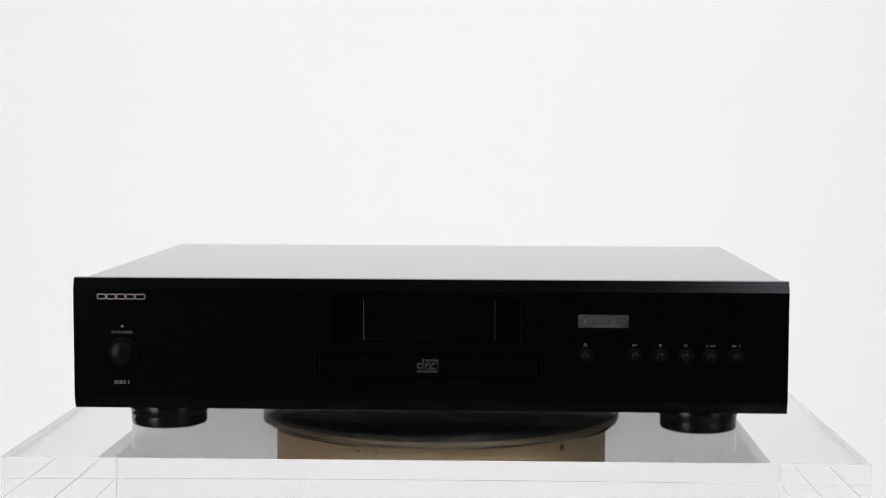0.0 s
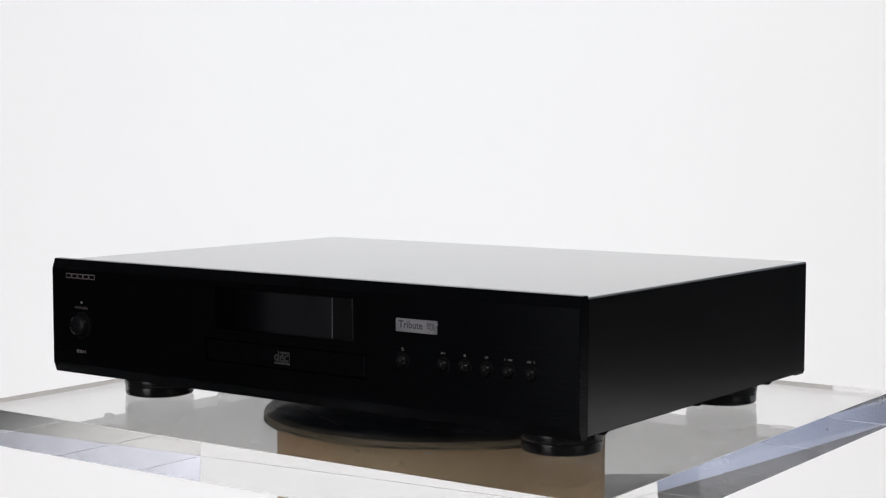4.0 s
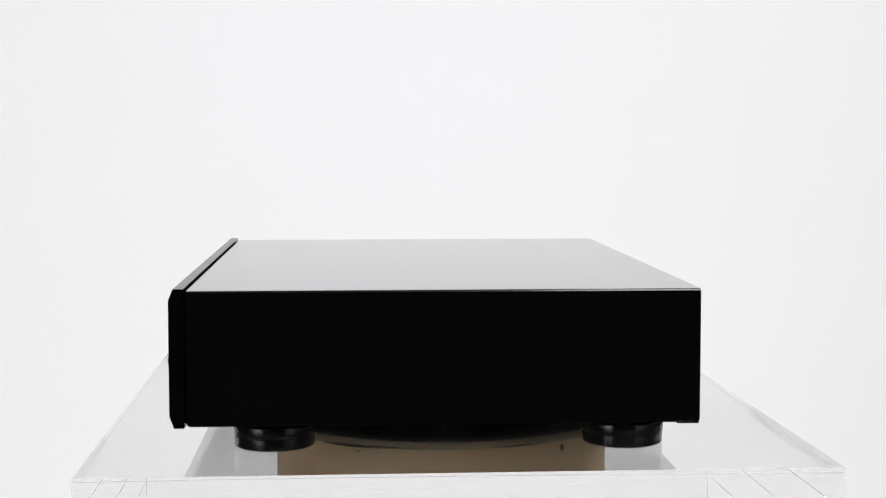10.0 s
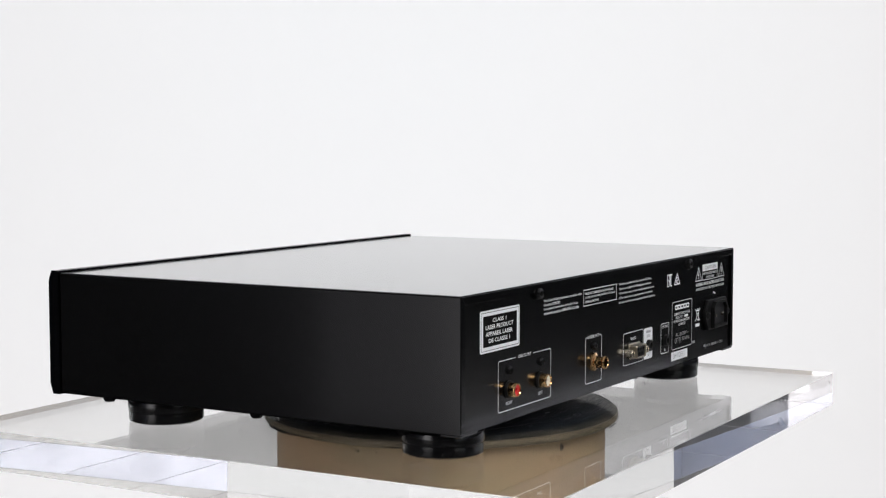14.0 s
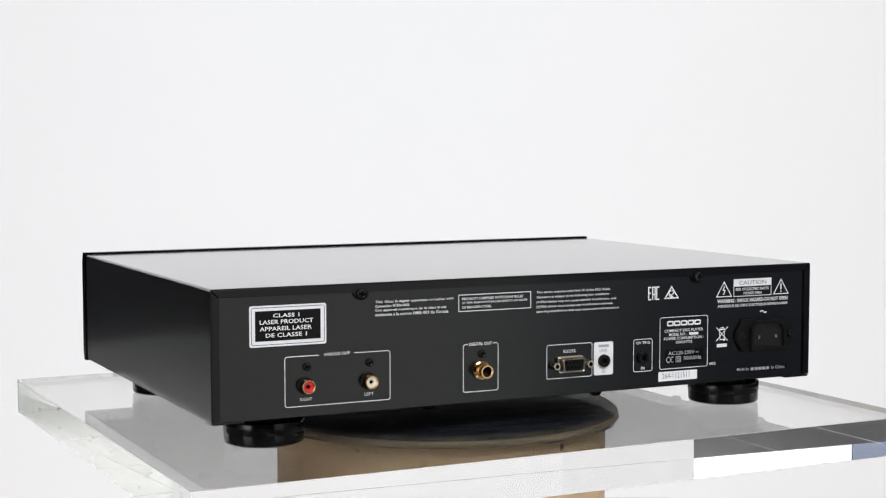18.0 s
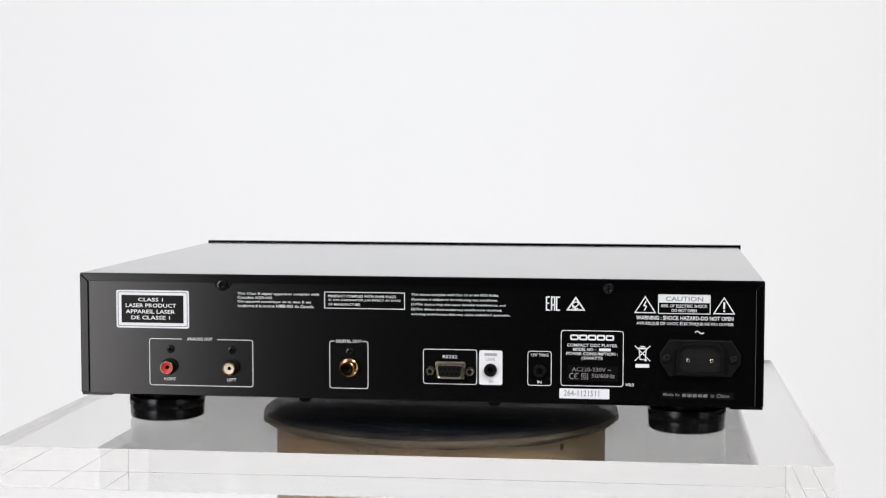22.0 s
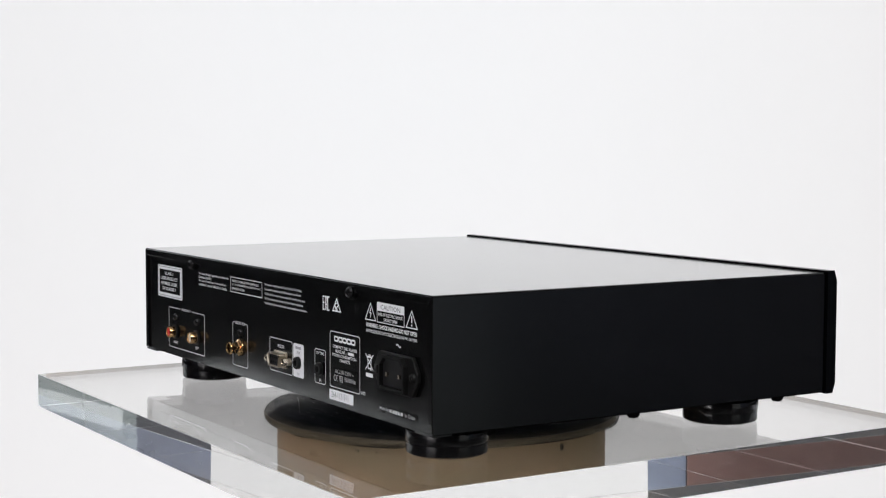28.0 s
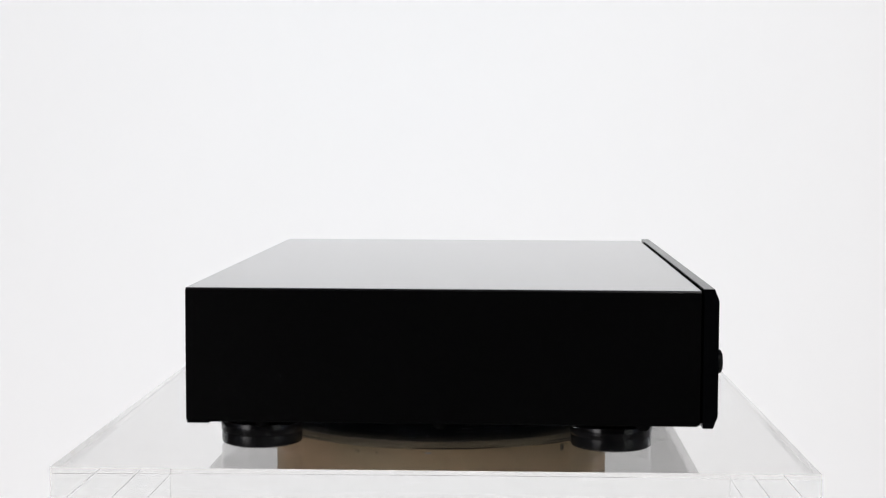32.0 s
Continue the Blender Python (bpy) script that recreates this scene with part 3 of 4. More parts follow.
# disc tray front in its slot
part("disc_tray", box(TX0 + 0.0010, TX1 - 0.0010, FY + 0.0001, FY + 0.004, TZ0 + 0.0010, TZ1 - 0.0010, 0.0003), M_FACE, face, "closed brushed black disc tray front")
part("tray_gap", box(TX0 + 0.00005, TX1 - 0.00005, FY + 0.0040, FY + 0.0050, TZ0 + 0.00005, TZ1 - 0.00005), M_GAP, face)
at_logo = lambda u, w: (u, FY - 0.0002, w)
def bowl(u, w, r, a0, a1):
    return stroke([(u / 1000 + r / 1000 * math.cos(radians(a0 + (a1 - a0) * i / 12)), w / 1000 + r / 1000 * math.sin(radians(a0 + (a1 - a0) * i / 12))) for i in range(13)], 0.0011, at_logo)


logo = [bowl(-5.2, 46.2, 1.5, 0, 360), stroke([mm(-3.4, 44.2), mm(-3.4, 50.6)], 0.0011, at_logo), stroke([mm(-1.7, 44.2), mm(-1.7, 48.0)], 0.0011, at_logo),
        bowl(0.3, 47.3, 0.95, 40, 270), bowl(0.3, 45.3, 0.95, 90, -140), bowl(3.4, 46.2, 1.7, 50, 310), stroke([mm(-2.2, 49.6), mm(5.4, 49.6)], 0.0013, at_logo),
        stroke([mm(5.6, 44.4), mm(5.6, 50.2)], 0.0006, at_logo), stroke([mm(-7.2, 42.9), mm(5.9, 42.9)], 0.0014, at_logo)]
part("disc_mark", joined(*logo), M_LOGO, face, "small grey printed disc mark")
# silver badge
badge = part("badge", prism(rounded(*mm(89.8, 120.2, 70.0, 77.8), 0.0008), "y", FY - 0.0007, FY + 0.0002), M_STICKER, face, "brushed silver badge with dark print")
at_badge = lambda u, w: (u, FY - 0.00085, w)
lettering("Tribute", *mm(92.0, 72.2, 109.6, 76.6), at_badge, M_PLATE_INK, badge)
sign = [stroke([mm(a, b), mm(c, d)], 0.00045, at_badge) for a, b, c, d in (
    (112.6, 76.4, 115.4, 76.4), (112.3, 75.5, 115.6, 75.5), (113.0, 74.8, 115.2, 74.8), (113.0, 74.8, 113.0, 73.2), (113.0, 73.4, 114.6, 73.4),
    (115.3, 74.8, 115.0, 72.0), (116.6, 76.6, 115.9, 75.0), (116.2, 75.6, 118.4, 75.6), (117.9, 75.4, 115.9, 72.1), (116.4, 74.6, 118.6, 72.1))]
part("badge_sign", joined(*sign), M_PLATE_INK, badge)
# brand mark: plain wide shapes
marks = [stroke(rounded(u / 1000, (u + w) / 1000, 0.0853, 0.0881, 0.0005), 0.0007, front, True)
         for u, w in ((-201.4, 5.0), (-195.6, 5.2), (-189.6, 5.0), (-183.8, 5.0), (-178.0, 5.6))]
part("brand_mark", joined(*marks), M_INK_DIM, face, "pale grey printed maker's mark")
part("indicator", lathe([(0, 0.0004), (0.0007, 0.0003), (0.0009, 0)], 12, Matrix.Translation((-0.1863, FY, 0.0687)) @ Matrix.Rotation(radians(90), 4, "X")), M_INK_DIM, face, "tiny pale power indicator")
lettering("POWER", *mm(-192.8, 64.2, -179.8, 66.0), front, M_SIGN, face)
model = [stroke([mm(u, 34.8), mm(u + w, 34.8)], 0.0022, front) for u, w in ((-191.8, 2.6), (-188.7, 2.6), (-185.5, 0.9), (-183.3, 0.9))]
part("model_mark", joined(*model), M_SIGN, face)
# power button in its round recess
TURN_FRONT = Matrix.Rotation(radians(90), 4, "X")
power = part("power_button", lathe([(0, 0.0062), (0.0050, 0.0058), (0.0066, 0.0050), (0.0072, 0.0036), (0.0073, 0.0002), (0.0073, -0.002)], 40, Matrix.Translation((-0.1863, FY, 0.0530)) @ TURN_FRONT), M_KNOB, face, "round domed black power button", smooth=True)
part("button_ring", lathe([(0.0074, 0.0002), (0.0078, 0.0005), (0.0088, 0.0004), (0.0091, 0.00005)], 40, Matrix.Translation((-0.1863, FY, 0.0530)) @ TURN_FRONT), M_GAP, power, smooth=True)
BUTTONS = (94.3, 124.0, 139.2, 154.2, 169.2, 184.2)
for u in BUTTONS:
    b = part("control_button", lathe([(0, 0.0041), (0.0016, 0.0038), (0.0029, 0.0029), (0.0036, 0.0014), (0.0037, 0.0)], 24, Matrix.Translation((u / 1000, FY, 0.0530)) @ TURN_FRONT), M_KNOB, face, "small domed black control button", smooth=True)
    part("button_ring", lathe([(0.0037, 0.0001), (0.0040, 0.0003), (0.0046, 0.0002), (0.0048, 0.00005)], 24, Matrix.Translation((u / 1000, FY, 0.0530)) @ TURN_FRONT), M_GAP, b, smooth=True)


def tri(u, w, s, to=1):
    return poly([mm(u - s * to, w + s), mm(u - s * to, w - s), mm(u + s * to, w)], front)


Z = 59.7
SIGNS = (
    (poly([mm(93.2, Z + 0.1), mm(95.4, Z + 0.1), mm(94.3, Z + 1.3)], front), poly([mm(93.2, Z - 0.9), mm(95.4, Z - 0.9), mm(95.4, Z - 0.4), mm(93.2, Z - 0.4)], front)),
    (tri(123.4, Z, 0.9), tri(125.0, Z, 0.7)),
    (poly([mm(138.4, Z - 0.8), mm(140.0, Z - 0.8), mm(140.0, Z + 0.8), mm(138.4, Z + 0.8)], front),),
    (poly([mm(153.3, Z - 0.8), mm(153.9, Z - 0.8), mm(153.9, Z + 0.8), mm(153.3, Z + 0.8)], front), poly([mm(154.6, Z - 0.8), mm(155.2, Z - 0.8), mm(155.2, Z + 0.8), mm(154.6, Z + 0.8)], front)),
    (tri(170.9, Z, 0.8, -1), tri(169.3, Z, 0.8, -1), poly([mm(166.6, Z - 0.8), mm(167.1, Z - 0.8), mm(167.1, Z + 0.8), mm(166.6, Z + 0.8)], front)),
    (tri(182.4, Z, 0.8), tri(184.0, Z, 0.8), poly([mm(186.2, Z - 0.8), mm(186.7, Z - 0.8), mm(186.7, Z + 0.8), mm(186.2, Z + 0.8)], front)))
for s in SIGNS:
    part("button_sign", joined(*s), M_SIGN, face)

settle(face, FIT_WIDE, FIT_SIDE, 1.0, FIT_UP)

# feet: turned black discs with a groove, on short stems
for fx, fy in ((-0.1695, -0.1080), (0.1671, -0.1082), (-0.1691, 0.1005), (0.1678, 0.1001)):
    foot = part("foot", lathe([(0, 0.0), (0.0222, 0.0), (0.0237, 0.0009), (0.0240, 0.0022), (0.0240, 0.0068), (0.0237, 0.0071), (0.0240, 0.0074), (0.0244, 0.0083),
                               (0.0246, 0.0128), (0.0242, 0.0142), (0.0229, 0.0146), (0.0219, 0.0140), (0.0213, 0.0118), (0.0150, 0.0112), (0.0, 0.0112)], 56,
                              Matrix.Translation((fx, fy, 0.0003))), M_FOOT, player, "glossy black grooved round foot", smooth=True)
    part("stem", lathe([(0.0, 0.0113), (0.0150, 0.0113), (0.0150, 0.0190), (0.0, 0.0190)], 28, Matrix.Translation((fx, fy, 0.0003))), M_SOCKET, foot, smooth=True)

# ---- rear panel with its sockets and print ----
panel = part("rear_panel", box(CX0 + 0.0013, CX1 - 0.0013, RY - 0.0014, RY, CZ0 - 0.0006, CZ1 - 0.0013, 0.0002), M_REAR, player, "satin black rear panel with white print")


def rear_place(u, w, lift=0.0):
    """Turned bodies point out of the rear panel."""
    return Matrix.Translation((across(u / 1000), RY + lift, w / 1000)) @ Matrix.Rotation(radians(-90), 4, "X")


def frame_line(name, u0, u1, w0, w1, r, width, gaps=(), label=""):
    pts = rounded(*mm(u0, u1, w0, w1), r / 1000)
    if not gaps:
        return part(name, stroke(pts, width / 1000, rear, True), M_INK, panel, label)
    a, b = gaps
    n = 6
    order = [mm(a, w1)] + pts[n:] + pts[:n] + [mm(b, w1)]
    return part(name, stroke(order, width / 1000, rear), M_INK, panel, label)


def words(text, u0, w0, u1, w1, material=None, bold=0.008, owner=None):
    return lettering(text, *mm(u0, w0, u1, w1), rear, material or M_INK, owner or panel, bold)


def rear_screw(u, w, r, lift=0.0):
    s = part("screw", lathe([(0, 0.0011), (r * 0.0005, 0.0019), (r * 0.0008, 0.0017), (r * 0.001, 0.0006), (r * 0.001, 0)], 20, rear_place(u, w, lift)), M_SCREW, panel, "black domed screw", smooth=True)
    part("screw_slot", joined(box(across(u / 1000) - r * 0.0006, across(u / 1000) + r * 0.0006, RY + lift + 0.0012, RY + lift + 0.0020, w / 1000 - 0.0003, w / 1000 + 0.0003),
                              box(across(u / 1000) - 0.0003, across(u / 1000) + 0.0003, RY + lift + 0.0012, RY + lift + 0.0020, w / 1000 - r * 0.0006, w / 1000 + r * 0.0006)), M_GAP, s)


rear_screw(-118.7, 91.0, 3.5, 0.0018)
rear_screw(123.1, 91.6, 3.5, 0.0018)
for u, w in ((-153.2, 49.6), (-113.2, 49.6), (-37.4, 50.2)):
    rear_screw(u, w, 2.6)

for sx0, sx1 in ((CX0 + 0.0004, CX0 + 0.0200), (CX1 - 0.0200, CX1 - 0.0004)):
    part("corner_tab", box(sx0, sx1, RY - 0.0120, CY1 - 0.0002, CZ0 - 0.0016, CZ0 - 0.0002, 0.0003), M_COVER, cover)

# laser class label
lab = part("warning_label", prism([(across(a), b) for a, b in rounded(*mm(-188.4, -140.8, 62.7, 86.7), 0.0013)], "y", RY, RY + 0.00018), M_LABEL, panel, "white bordered laser class label")
at_lab = lambda u, w: (across(u), RY + 0.00026, w)
part("label_line", stroke(rounded(*mm(-187.2, -142.0, 63.9, 85.5), 0.0009), 0.00035, at_lab, True), M_PLATE_INK, lab)
part("label_field", poly([mm(-185.0, 66.0), mm(-144.4, 66.0), mm(-144.4, 83.6), mm(-185.0, 83.6)], at_lab), M_BLACK_LABEL, lab, "black field of the label")
at_field = lambda u, w: (across(u), RY + 0.00036, w)
for text, u0, u1, w0, w1 in (("CLASS 1", -174.0, -157.7, 79.6, 81.9), ("LASER PRODUCT", -182.2, -149.1, 75.8, 78.3), ("APPAREIL LASER", -182.2, -150.0, 71.9, 74.4), ("DE CLASSE 1", -178.6, -153.2, 68.1, 70.5)):
    lettering(text, *mm(u0, w0, u1, w1), at_field, M_INK, lab, 0.012)

# framed sockets
frame_line("printed_frame", -166.9, -99.7, 26.4, 56.0, 1.6, 0.42, (-145.6, -122.8), "white printed frame line")
words("ANALOG OUT", -142.3, 55.2, -125.8, 57.1)
words("RIGHT", -157.5, 29.5, -149.9, 31.4)
words("LEFT", -116.4, 29.7, -110.5, 31.6)
frame_line("printed_frame", -50.3, -26.0, 26.9, 56.5, 1.6, 0.42, (-47.2, -29.4), "white printed frame line")
words("DIGITAL OUT", -46.2, 55.5, -30.2, 57.5)
frame_line("printed_frame", 8.9, 42.3, 31.0, 52.5, 1.6, 0.42, label="white printed frame line")
words("RS232", 21.1, 47.0, 30.0, 49.0)
frame_line("printed_frame", 73.9, 88.3, 31.3, 52.4, 1.6, 0.42, label="white printed frame line")
words("12V TRIG", 75.8, 49.2, 86.5, 51.0)
words("IN", 79.8, 32.5, 82.4, 34.3)
frame_line("printed_frame", 94.3, 132.2, 31.6, 65.6, 1.6, 0.42, label="white printed frame line")


def phono(u, w, inner, label, spool=False):
    """A phono socket: a black collar and a gold barrel, or a gold spool, round a coloured or dark core."""
    z = rear_place(u, w)
    if spool:
        s = part("phono_socket", lathe([(0, 0), (0.0058, 0), (0.0060, 0.0004), (0.0058, 0.0014), (0.0050, 0.0019), (0.0041, 0.0022), (0.0038, 0.0030), (0, 0.0030)], 32, z), M_GOLD, panel, label, smooth=True)
        wall, bore, out, sunk = [(0.0038, 0.0028), (0.0038, 0.0070), (0.0041, 0.0073)], 0.0030, 0.0090, 0.0035
    else:
        s = part("phono_socket", lathe([(0, 0), (0.0052, 0), (0.0052, 0.0012), (0.0049, 0.0015), (0, 0.0015)], 28, z), M_SOCKET, panel, label, smooth=True)
        wall, bore, out, sunk = [(0.0042, 0.0013)], 0.0033, 0.0062, 0.0
    lip_r = 0.0044 if spool else 0.0042
    part("barrel", lathe(wall + [(lip_r, wall[-1][1] + 0.0004), (lip_r, out - 0.0006), (lip_r - 0.0003, out), (bore + 0.0003, out), (bore, out - 0.0004), (bore, 0.0035)], 32, z), M_GOLD, s, "gold plated barrel", smooth=True)
    part("core", lathe([(bore, out - 0.0010 - sunk), (0.0015, out - 0.0012 - sunk), (0.0013, out - 0.0018 - sunk), (0.0013, 0.0032), (0, 0.0032)], 24, z), inner, s, smooth=True)
    part("hole", lathe([(0.0012, 0.0036), (0, 0.0036)], 16, z), M_GAP, s)


phono(-154.1, 38.4, M_RED, "phono socket with a red core")
phono(-113.9, 38.4, M_CREAM, "phono socket with a white core")
phono(-38.1, 40.0, M_SOCKET, "gold phono socket with a dark core", True)

# nine-way serial socket
DU, DW = 25.9, 39.6


def d_shape(w_top, w_low, h, r=1.2):
    pts = []
    for cx, cz, a, b in ((w_top - r, h - r, 0, 90), (-(w_top - r), h - r, 90, 180), (-(w_low - r), -(h - r), 180, 270), (w_low - r, -(h - r), 270, 360)):
        for i in range(5):
            t = radians(a + (b - a) * i / 4)
            pts.append((across((DU + cx + r * math.cos(t)) / 1000), (DW + cz + r * math.sin(t)) / 1000))
    return pts


serial = part("serial_socket", prism(d_shape(9.4, 8.8, 5.4), "y", RY, RY + 0.0011, 0.0003), M_NICKEL, panel, "nine-way serial socket in a nickel shell")
shell_o, shell_m, shell_i = d_shape(8.4, 7.6, 4.5), d_shape(8.0, 7.2, 4.1), d_shape(7.5, 6.7, 3.6)
bm = bmesh.new()
loops = [[bm.verts.new((x, y, z)) for x, z in pts] for pts, y in ((shell_o, RY + 0.0008), (shell_o, RY + 0.0056), (shell_m, RY + 0.0063), (shell_i, RY + 0.0059), (shell_i, RY + 0.0012))]
for a, b in zip(loops, loops[1:]):
    for i in range(len(a)):
        j = (i + 1) % len(a)
        bm.faces.new((a[i], a[j], b[j], b[i]))
part("shell", bm, M_GUNMETAL, serial, "dull steel shell", smooth=True)
insert = part("insert", prism(d_shape(7.4, 6.6, 3.5), "y", RY + 0.0010, RY + 0.0050), M_SOCKET, serial, "black insert with nine contact holes")
for k, (n, w) in enumerate(((5, 41.0), (4, 38.2))):
    for i in range(n):
        part("contact", lathe([(0.0008, 0.0), (0.0008, 0.00012), (0.0004, 0.00014), (0.0003, 0.00005), (0, 0.00005)], 10, rear_place(DU + (i - (n - 1) / 2) * 2.77, w, 0.0050)), M_GAP, insert)
for u in (13.7, 38.3):
    nut = part("jack_screw", lathe([(0, 0), (0.0026, 0), (0.0026, 0.0050), (0.0024, 0.0054), (0.0016, 0.0054), (0.0015, 0.0051), (0.0015, 0.0030), (0, 0.0030)], 6, rear_place(u, 39.4)), M_NICKEL, serial, "nickel hexagonal jack screw")
    part("hole", lathe([(0.00145, 0.0044), (0, 0.0040)], 14, rear_place(u, 39.4)), M_GAP, nut)


def jack(u, w, label):
    j = part("jack_socket", lathe([(0, 0), (0.0040, 0), (0.0040, 0.0022), (0.0036, 0.0026), (0.0022, 0.0026), (0.0019, 0.0020), (0.0019, 0.0006), (0, 0.0006)], 28, rear_place(u, w)), M_SOCKET, panel, label, smooth=True)
    part("hole", lathe([(0.0018, 0.0008), (0, 0.0008)], 16, rear_place(u, w)), M_GAP, j)


link = part("link_label", prism([(across(a), b) for a, b in rounded(*mm(43.7, 58.2, 31.0, 52.4), 0.0014)], "y", RY, RY + 0.00018), M_LABEL, panel, "white label round the link socket")
words("LINK", 47.9, 45.9, 53.8, 47.9, M_PALE_SIGN)
part("print_bar", poly([mm(47.0, 49.0), mm(54.8, 49.0), mm(54.8, 50.7), mm(47.0, 50.7)], lambda u, w: (across(u), RY + 0.0003, w)), M_PALE_SIGN, link)
for ob in [o for o in panel.children if o.name.startswith("lettering")][-1:]:
    ob.parent = link
    for v in ob.data.vertices:
        v.co.y = RY + 0.0003
lettering("IN", *mm(49.8, 32.3, 52.4, 34.0), lambda u, w: (across(u), RY + 0.0003, w), M_PALE_SIGN, link)
jack(50.9, 40.3, "black jack socket in a white label")
jack(81.2, 40.3, "black jack socket")

# block texts
for i, (text, u1) in enumerate((("This Class B digital apparatus complies with", -57.0), ("Canadian ICES-003.", -86.5), ("Cet appareil numérique de la class B est", -62.0), ("conforme à la norme NMB-003 du Canada.", -60.1))):
    w = 84.7 - i * 2.5
    words(text, -109.3, w - (0.3 if i != 1 else 0.0), u1, w + 1.6)
frame_line("printed_frame", -53.4, -2.9, 77.1, 87.2, 0.2, 0.45, label="white printed frame line")
for i, (text, u1) in enumerate((("PRODUCT COMPLIES WITH DHHS RULES", -8.4), ("21 CFR SUBCHAPTER J IN EFFECT AT DATE", -5.4), ("OF MANUFACTURE.", -30.6))):
    w = 83.9 - i * 2.6
    words(text, -51.1, w, u1, w + 1.6)
for i, (text, u1) in enumerate((("This device complies with Part 15 of the FCC Rules.", 56.0), ("Operation is subject to the following two conditions:", 55.0),
                                ("(1)This device may not cause harmful interference, and", 59.9), ("(2)This device must accept any interference received,", 57.6),
                                ("including interference that may cause undesired operation.", 62.9))):
    w = 85.6 - i * 3.05
    words(text, 1.3, w - 0.3, u1, w + 1.6)

# conformity marks
eac = [stroke([mm(*p) for p in q], 0.00085, rear) for q in (
    ((87.2, 86.0), (85.2, 86.0), (85.2, 78.0), (87.2, 78.0)), ((85.2, 82.2), (86.9, 82.2)),
    ((88.3, 77.7), (88.3, 86.0), (90.2, 86.0), (90.2, 77.7)), ((88.3, 81.2), (90.2, 81.2)),
    ((93.5, 86.0), (91.4, 86.0), (91.4, 78.0), (93.5, 78.0)))]
part("conformity_mark", joined(*eac), M_INK, panel)
ctick = [stroke([mm(98.0, 78.3), mm(108.2, 78.3), mm(103.1, 85.8)], 0.0009, rear, True), stroke([mm(101.2, 81.2), mm(102.8, 79.9), mm(105.6, 82.6)], 0.0008, rear),
         stroke([(0.1031 + 0.0021 * math.cos(radians(a)), 0.0811 + 0.0021 * math.sin(radians(a))) for a in range(30, 320, 20)], 0.0006, rear)]
part("conformity_mark", joined(*ctick), M_INK, panel)

# caution block
for u in (138.6, 185.9):
    sign = [stroke([mm(u + 0.5, 77.3), mm(u + 12.8, 77.3), mm(u + 6.65, 87.0)], 0.0006, rear, True)]
    if u < 150:
        sign.append(stroke([mm(u + 7.2, 84.3), mm(u + 5.8, 81.6), mm(u + 7.4, 81.3), mm(u + 6.2, 78.6)], 0.0007, rear))
    else:
        sign += [stroke([mm(u + 6.65, 84.2), mm(u + 6.65, 80.2)], 0.0011, rear), stroke([mm(u + 6.65, 79.3), mm(u + 6.65, 78.4)], 0.0010, rear)]
    part("warning_sign", joined(*sign), M_INK, panel, "white printed warning triangle")
caution = part("caution_panel", poly([mm(153.2, 83.6), mm(184.2, 83.6), mm(184.2, 88.4), mm(153.2, 88.4)], rear), M_INK, panel, "white printed caution field")
lettering("CAUTION", *mm(157.5, 84.6, 180.0, 87.4), lambda u, w: (across(u), RY + 0.00028, w), M_FAINT_INK, caution)
frame_line("printed_frame", 153.2, 184.2, 77.0, 88.4, 0.2, 0.45, label="white printed frame line")
words("RISK OF ELECTRIC SHOCK", 154.8, 80.7, 182.6, 82.6)
words("DO NOT OPEN", 161.2, 77.9, 176.2, 79.8)
words("WARNING : SHOCK HAZARD-DO NOT OPEN", 139.9, 73.0, 198.2, 75.5, bold=0.02)
words("AVIS:RISQUE DE CHOC ÉLECTRIQUE-NE PAS OUVRIR", 140.0, 69.6, 198.4, 72.2)
part("mains_sign", stroke([(0.1754 + 0.0052 * i / 10, 0.0657 + 0.0007 * math.sin(2 * math.pi * i / 10)) for i in range(11)], 0.0007, rear), M_INK, panel)

# rating plate
rating = [stroke(rounded(u / 1000, (u + 4.2) / 1000, 0.0602, 0.0627, 0.0005), 0.0010, rear, True) for u in (100.3, 105.7, 111.1, 116.5, 121.9)]
part("brand_mark", joined(*rating), M_INK, panel, "white printed maker's mark")
words("COMPACT DISC PLAYER", 97.9, 55.7, 128.5, 57.6)
words("MODEL NO. :", 101.6, 53.1, 115.6, 55.0)
part("print_bar", poly([mm(117.4, 53.2), mm(124.7, 53.2), mm(124.7, 54.9), mm(117.4, 54.9)], rear), M_INK, panel)
words("POWER CONSUMPTION :", 97.5, 50.5, 128.8, 52.4)
words("15WATTS", 107.0, 47.8, 119.7, 49.7)
volt = part("voltage_label", poly([mm(98.6, 34.6), mm(129.0, 34.6), mm(129.0, 44.2), mm(98.6, 44.2)], rear), M_BLACK_LABEL, panel, "gloss black voltage sticker with white print")
at_volt = lambda u, w: (across(u), RY + 0.00028, w)
lettering("AC220-230V ~", *mm(101.0, 40.5, 124.9, 43.0), at_volt, M_FOIL_INK, volt, 0.01)
lettering("50/60Hz", *mm(113.1, 36.7, 127.2, 39.3), at_volt, M_FOIL_INK, volt, 0.01)
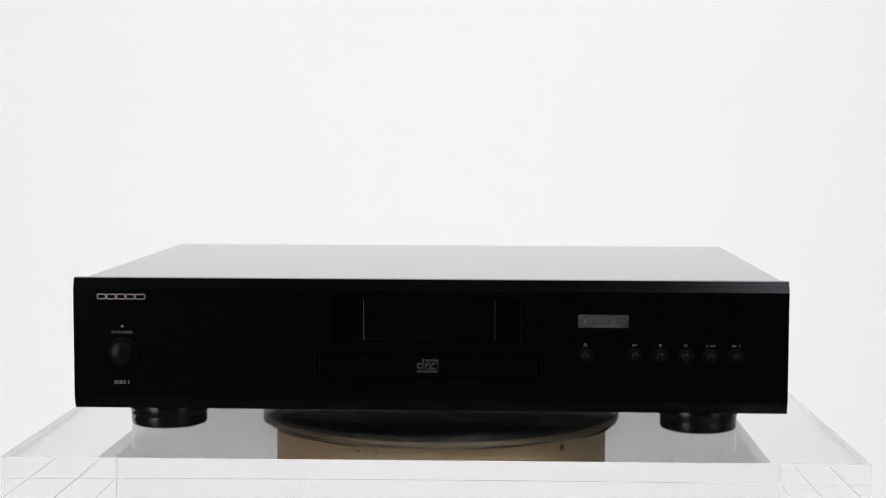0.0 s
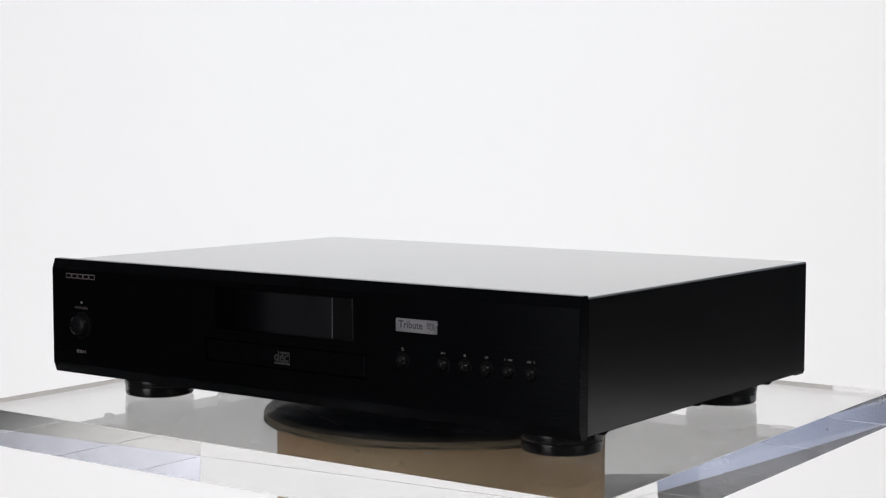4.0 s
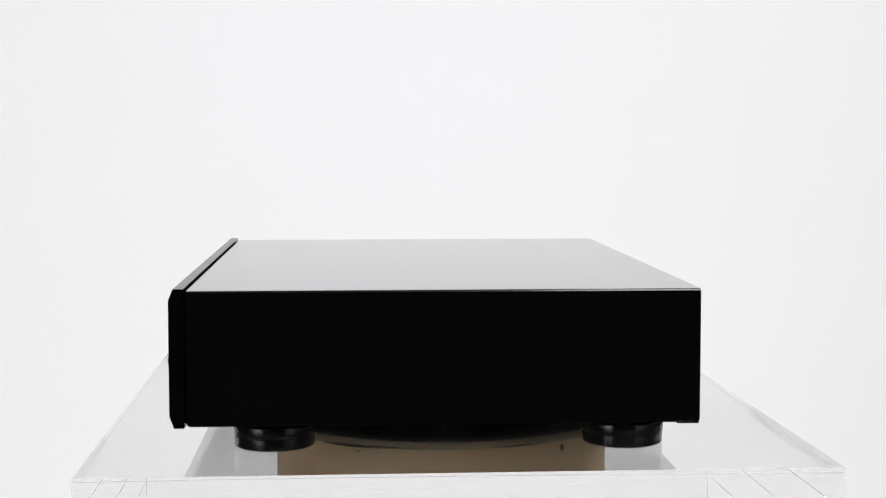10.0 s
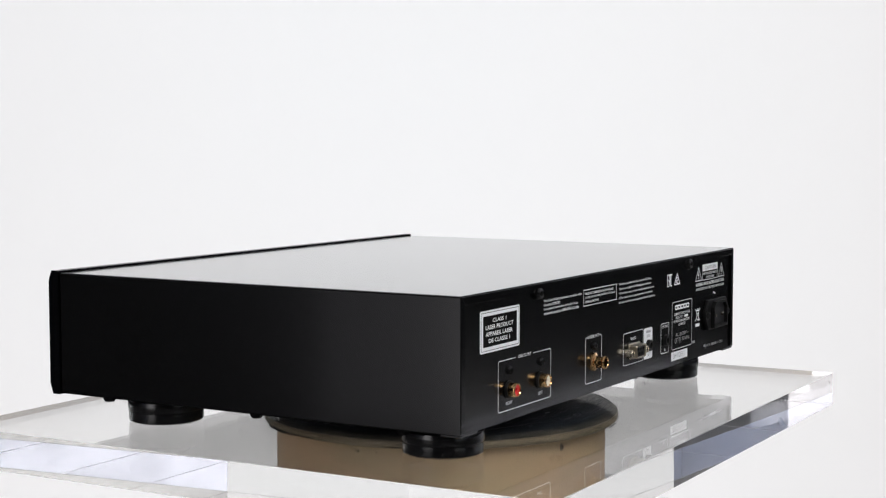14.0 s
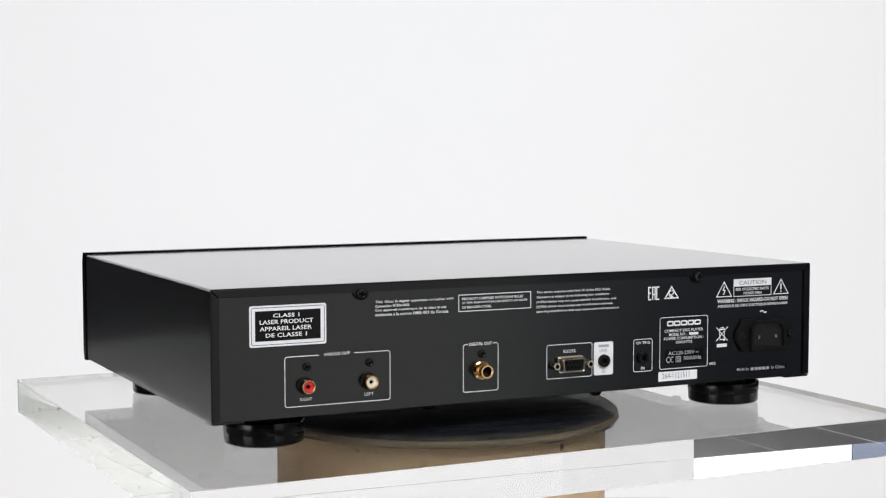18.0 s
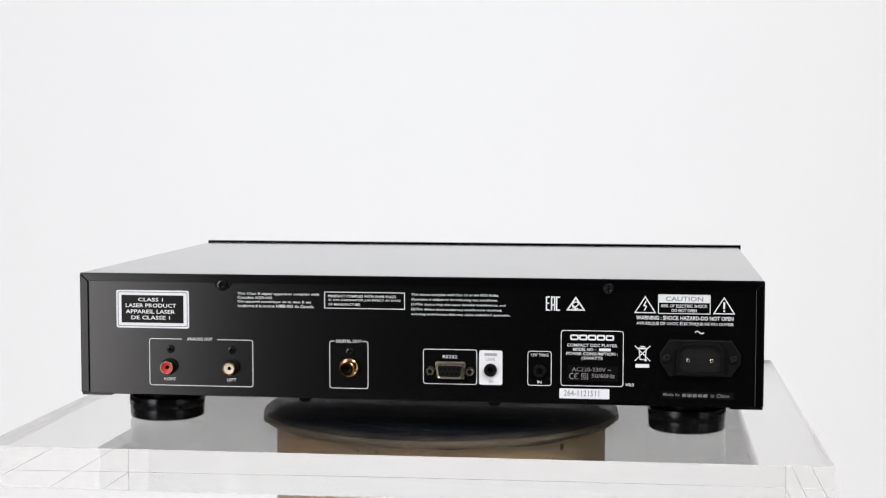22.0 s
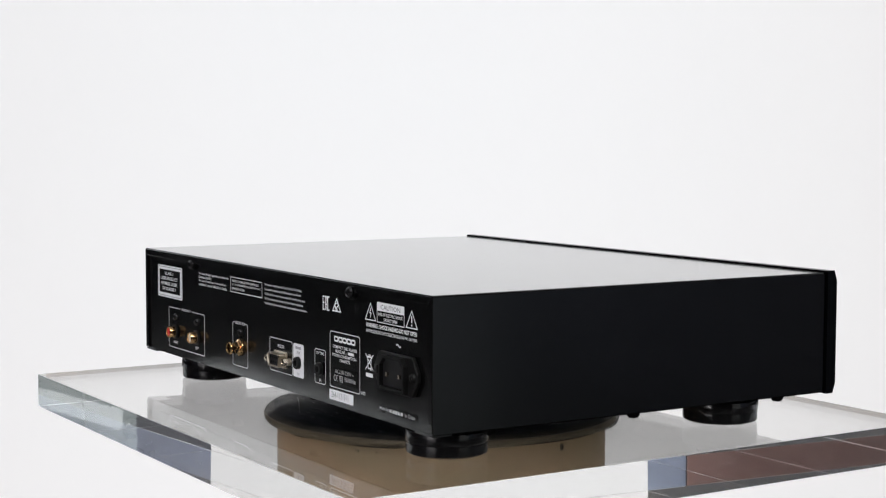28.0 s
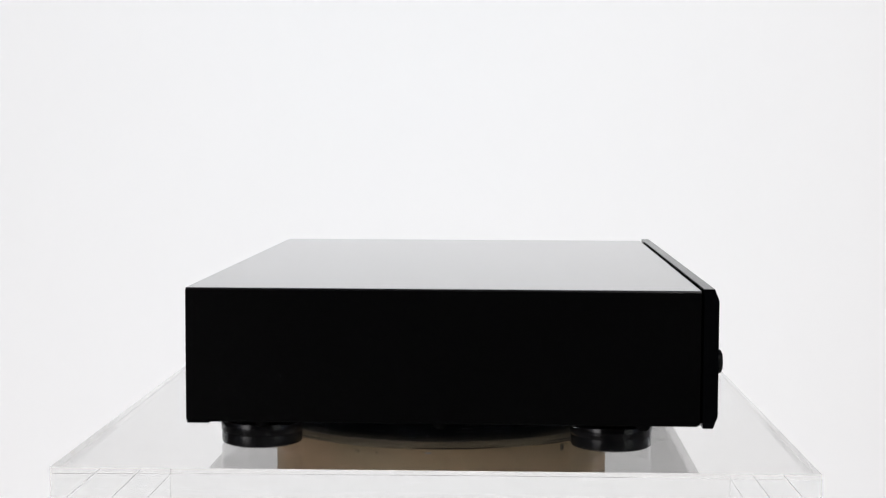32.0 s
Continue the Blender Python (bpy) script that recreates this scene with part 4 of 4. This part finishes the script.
ce = [stroke([(0.1012 + 0.0016 * math.cos(radians(a)), 0.03755 + 0.0017 * math.sin(radians(a))) for a in range(60, 301, 20)], 0.0006, at_volt),
      stroke([(0.1042 + 0.0016 * math.cos(radians(a)), 0.03755 + 0.0017 * math.sin(radians(a))) for a in range(60, 301, 20)], 0.0006, at_volt),
      stroke([mm(102.6, 37.55), mm(104.0, 37.55)], 0.0005, at_volt),
      stroke([mm(107.0, 35.8), mm(110.6, 35.8), mm(110.6, 39.2), mm(107.0, 39.2)], 0.0005, at_volt, True),
      stroke([mm(108.0, 36.7), mm(109.6, 36.7), mm(109.6, 38.3), mm(108.0, 38.3)], 0.0004, at_volt, True)]
part("conformity_mark", joined(*ce), M_FOIL_INK, volt)
words("V03", 133.5, 31.8, 138.8, 33.8)
number = part("number_label", prism([(across(a), b) for a, b in rounded(*mm(93.4, 124.0, 23.6, 29.8), 0.0006)], "y", RY, RY + 0.00018), M_LABEL, panel, "white printed number sticker")
lettering("264-1121511", *mm(96.2, 25.2, 117.8, 28.8), lambda u, w: (across(u), RY + 0.0003, w), M_FAINT_INK, number, 0.0)

# waste bin sign
binsign = [stroke([mm(139.2, 57.0), mm(148.6, 47.6)], 0.0006, rear), stroke([mm(148.6, 57.0), mm(139.2, 47.6)], 0.0006, rear),
           stroke([mm(141.4, 55.4), mm(146.4, 55.4)], 0.0010, rear), stroke([mm(141.8, 55.0), mm(142.4, 48.6), mm(145.6, 48.6), mm(146.1, 55.0)], 0.0006, rear),
           stroke([mm(142.6, 56.5), mm(145.4, 56.5)], 0.0006, rear), poly([mm(145.0, 47.6), mm(146.4, 47.6), mm(146.4, 49.0), mm(145.0, 49.0)], rear),
           poly([mm(139.7, 43.5), mm(148.0, 43.5), mm(148.0, 45.8), mm(139.7, 45.8)], rear)]
part("waste_sign", joined(*binsign), M_INK, panel, "white crossed-out waste bin sign")

# mains inlet
IU, IW = 178.6, 50.1


def inlet_at(points):
    return [(across((IU + a) / 1000), (IW + b) / 1000) for a, b in points]


inlet = part("mains_inlet", prism(inlet_at([(-24.2, 2.6), (-18.6, 11.2), (18.6, 11.2), (24.2, 2.6), (24.2, -2.6), (18.6, -11.2), (-18.6, -11.2), (-24.2, -2.6)]), "y", RY, RY + 0.0028, 0.0006), M_SOCKET, panel, "black three-pin style mains inlet")
o8 = inlet_at([(-14.2, 5.6), (-10.4, 9.9), (10.4, 9.9), (14.2, 5.6), (14.2, -9.9), (-14.2, -9.9)])
i8 = inlet_at([(-12.8, 4.4), (-9.0, 8.2), (9.0, 8.2), (12.8, 4.4), (12.8, -8.0), (-12.8, -8.0)])
bm = bmesh.new()
loops = [[bm.verts.new((x, y, z)) for x, z in pts] for pts, y in ((o8, RY + 0.0020), (o8, RY + 0.0058), (i8, RY + 0.0058), (i8, RY + 0.0030))]
for a, b in zip(loops, loops[1:]):
    for i in range(6):
        j = (i + 1) % 6
        bm.faces.new((a[i], a[j], b[j], b[i]))
bm.faces.new(loops[-1])
part("shroud", bm, M_SOCKET, inlet, "raised black inlet shroud")
part("inlet_well", poly(i8, lambda u, w: (u, RY + 0.0033, w)), M_WELL, inlet, "dark grey floor of the inlet")
for u in (171.4, 185.4):
    part("pin", box(across(u / 1000) - 0.0009, across(u / 1000) + 0.0009, RY + 0.003, RY + 0.0048, 0.0480, 0.0503, 0.0003), M_NICKEL, inlet, "metal contact pin")
for u in (158.5, 198.6):
    part("screw", lathe([(0, 0.0010), (0.0012, 0.0016), (0.0024, 0.0012), (0.0028, 0.0)], 18, rear_place(u, 50.2, 0.0028)), M_SOCKET, inlet, "black domed screw", smooth=True)

# maker's line on a black strip
strip = part("maker_strip", poly([mm(155.6, 25.0), mm(199.0, 25.0), mm(199.0, 29.2), mm(155.6, 29.2)], rear), M_BLACK_LABEL, panel, "gloss black strip with small white print")
lettering("Made by", *mm(156.6, 26.0, 166.6, 28.4), at_volt, M_FOIL_INK, strip, 0.008)
lettering("in China", *mm(185.2, 26.0, 196.6, 28.4), at_volt, M_FOIL_INK, strip, 0.008)
bars = [stroke([mm(u, 27.1), mm(u + 2.6, 27.1)], 0.0020, at_volt) for u in (168.0, 171.2, 174.4, 177.6, 180.6)]
part("brand_mark", joined(*bars), M_FOIL_INK, strip)

settle(panel, 1.0, 0.0, 0.9951, -0.0001)

# ---- motion: slab, player and platter turn together at an even pace ----
def motions():
    # the motor runs a little unevenly
    lag = (0.06, 0.03, 0.08, 0.11, -0.12, -0.49, 0.0, -0.04, 0.34)
    turn = [(t, -(TURN_START + TURN_RATE * t + float(np.interp(t, range(0, 33, 4), lag)))) for t in range(33)]
    walk(player, [(t, pose(0, 0, 0, 0, 0, a) @ pose(0, -0.0003, 0, *LEAN)) for t, a in turn])
    walk(slab, [(t, pose(0, 0, 0, 0, 0, a) @ pose(0, 0, 0, *LEAN)) for t, a in turn])
    walk(platter, [(t, pose(0, 0, TZ - SLAB_T - 0.0006, 0, 0, a) @ pose(0, 0, 0, *LEAN)) for t, a in turn])


motions()
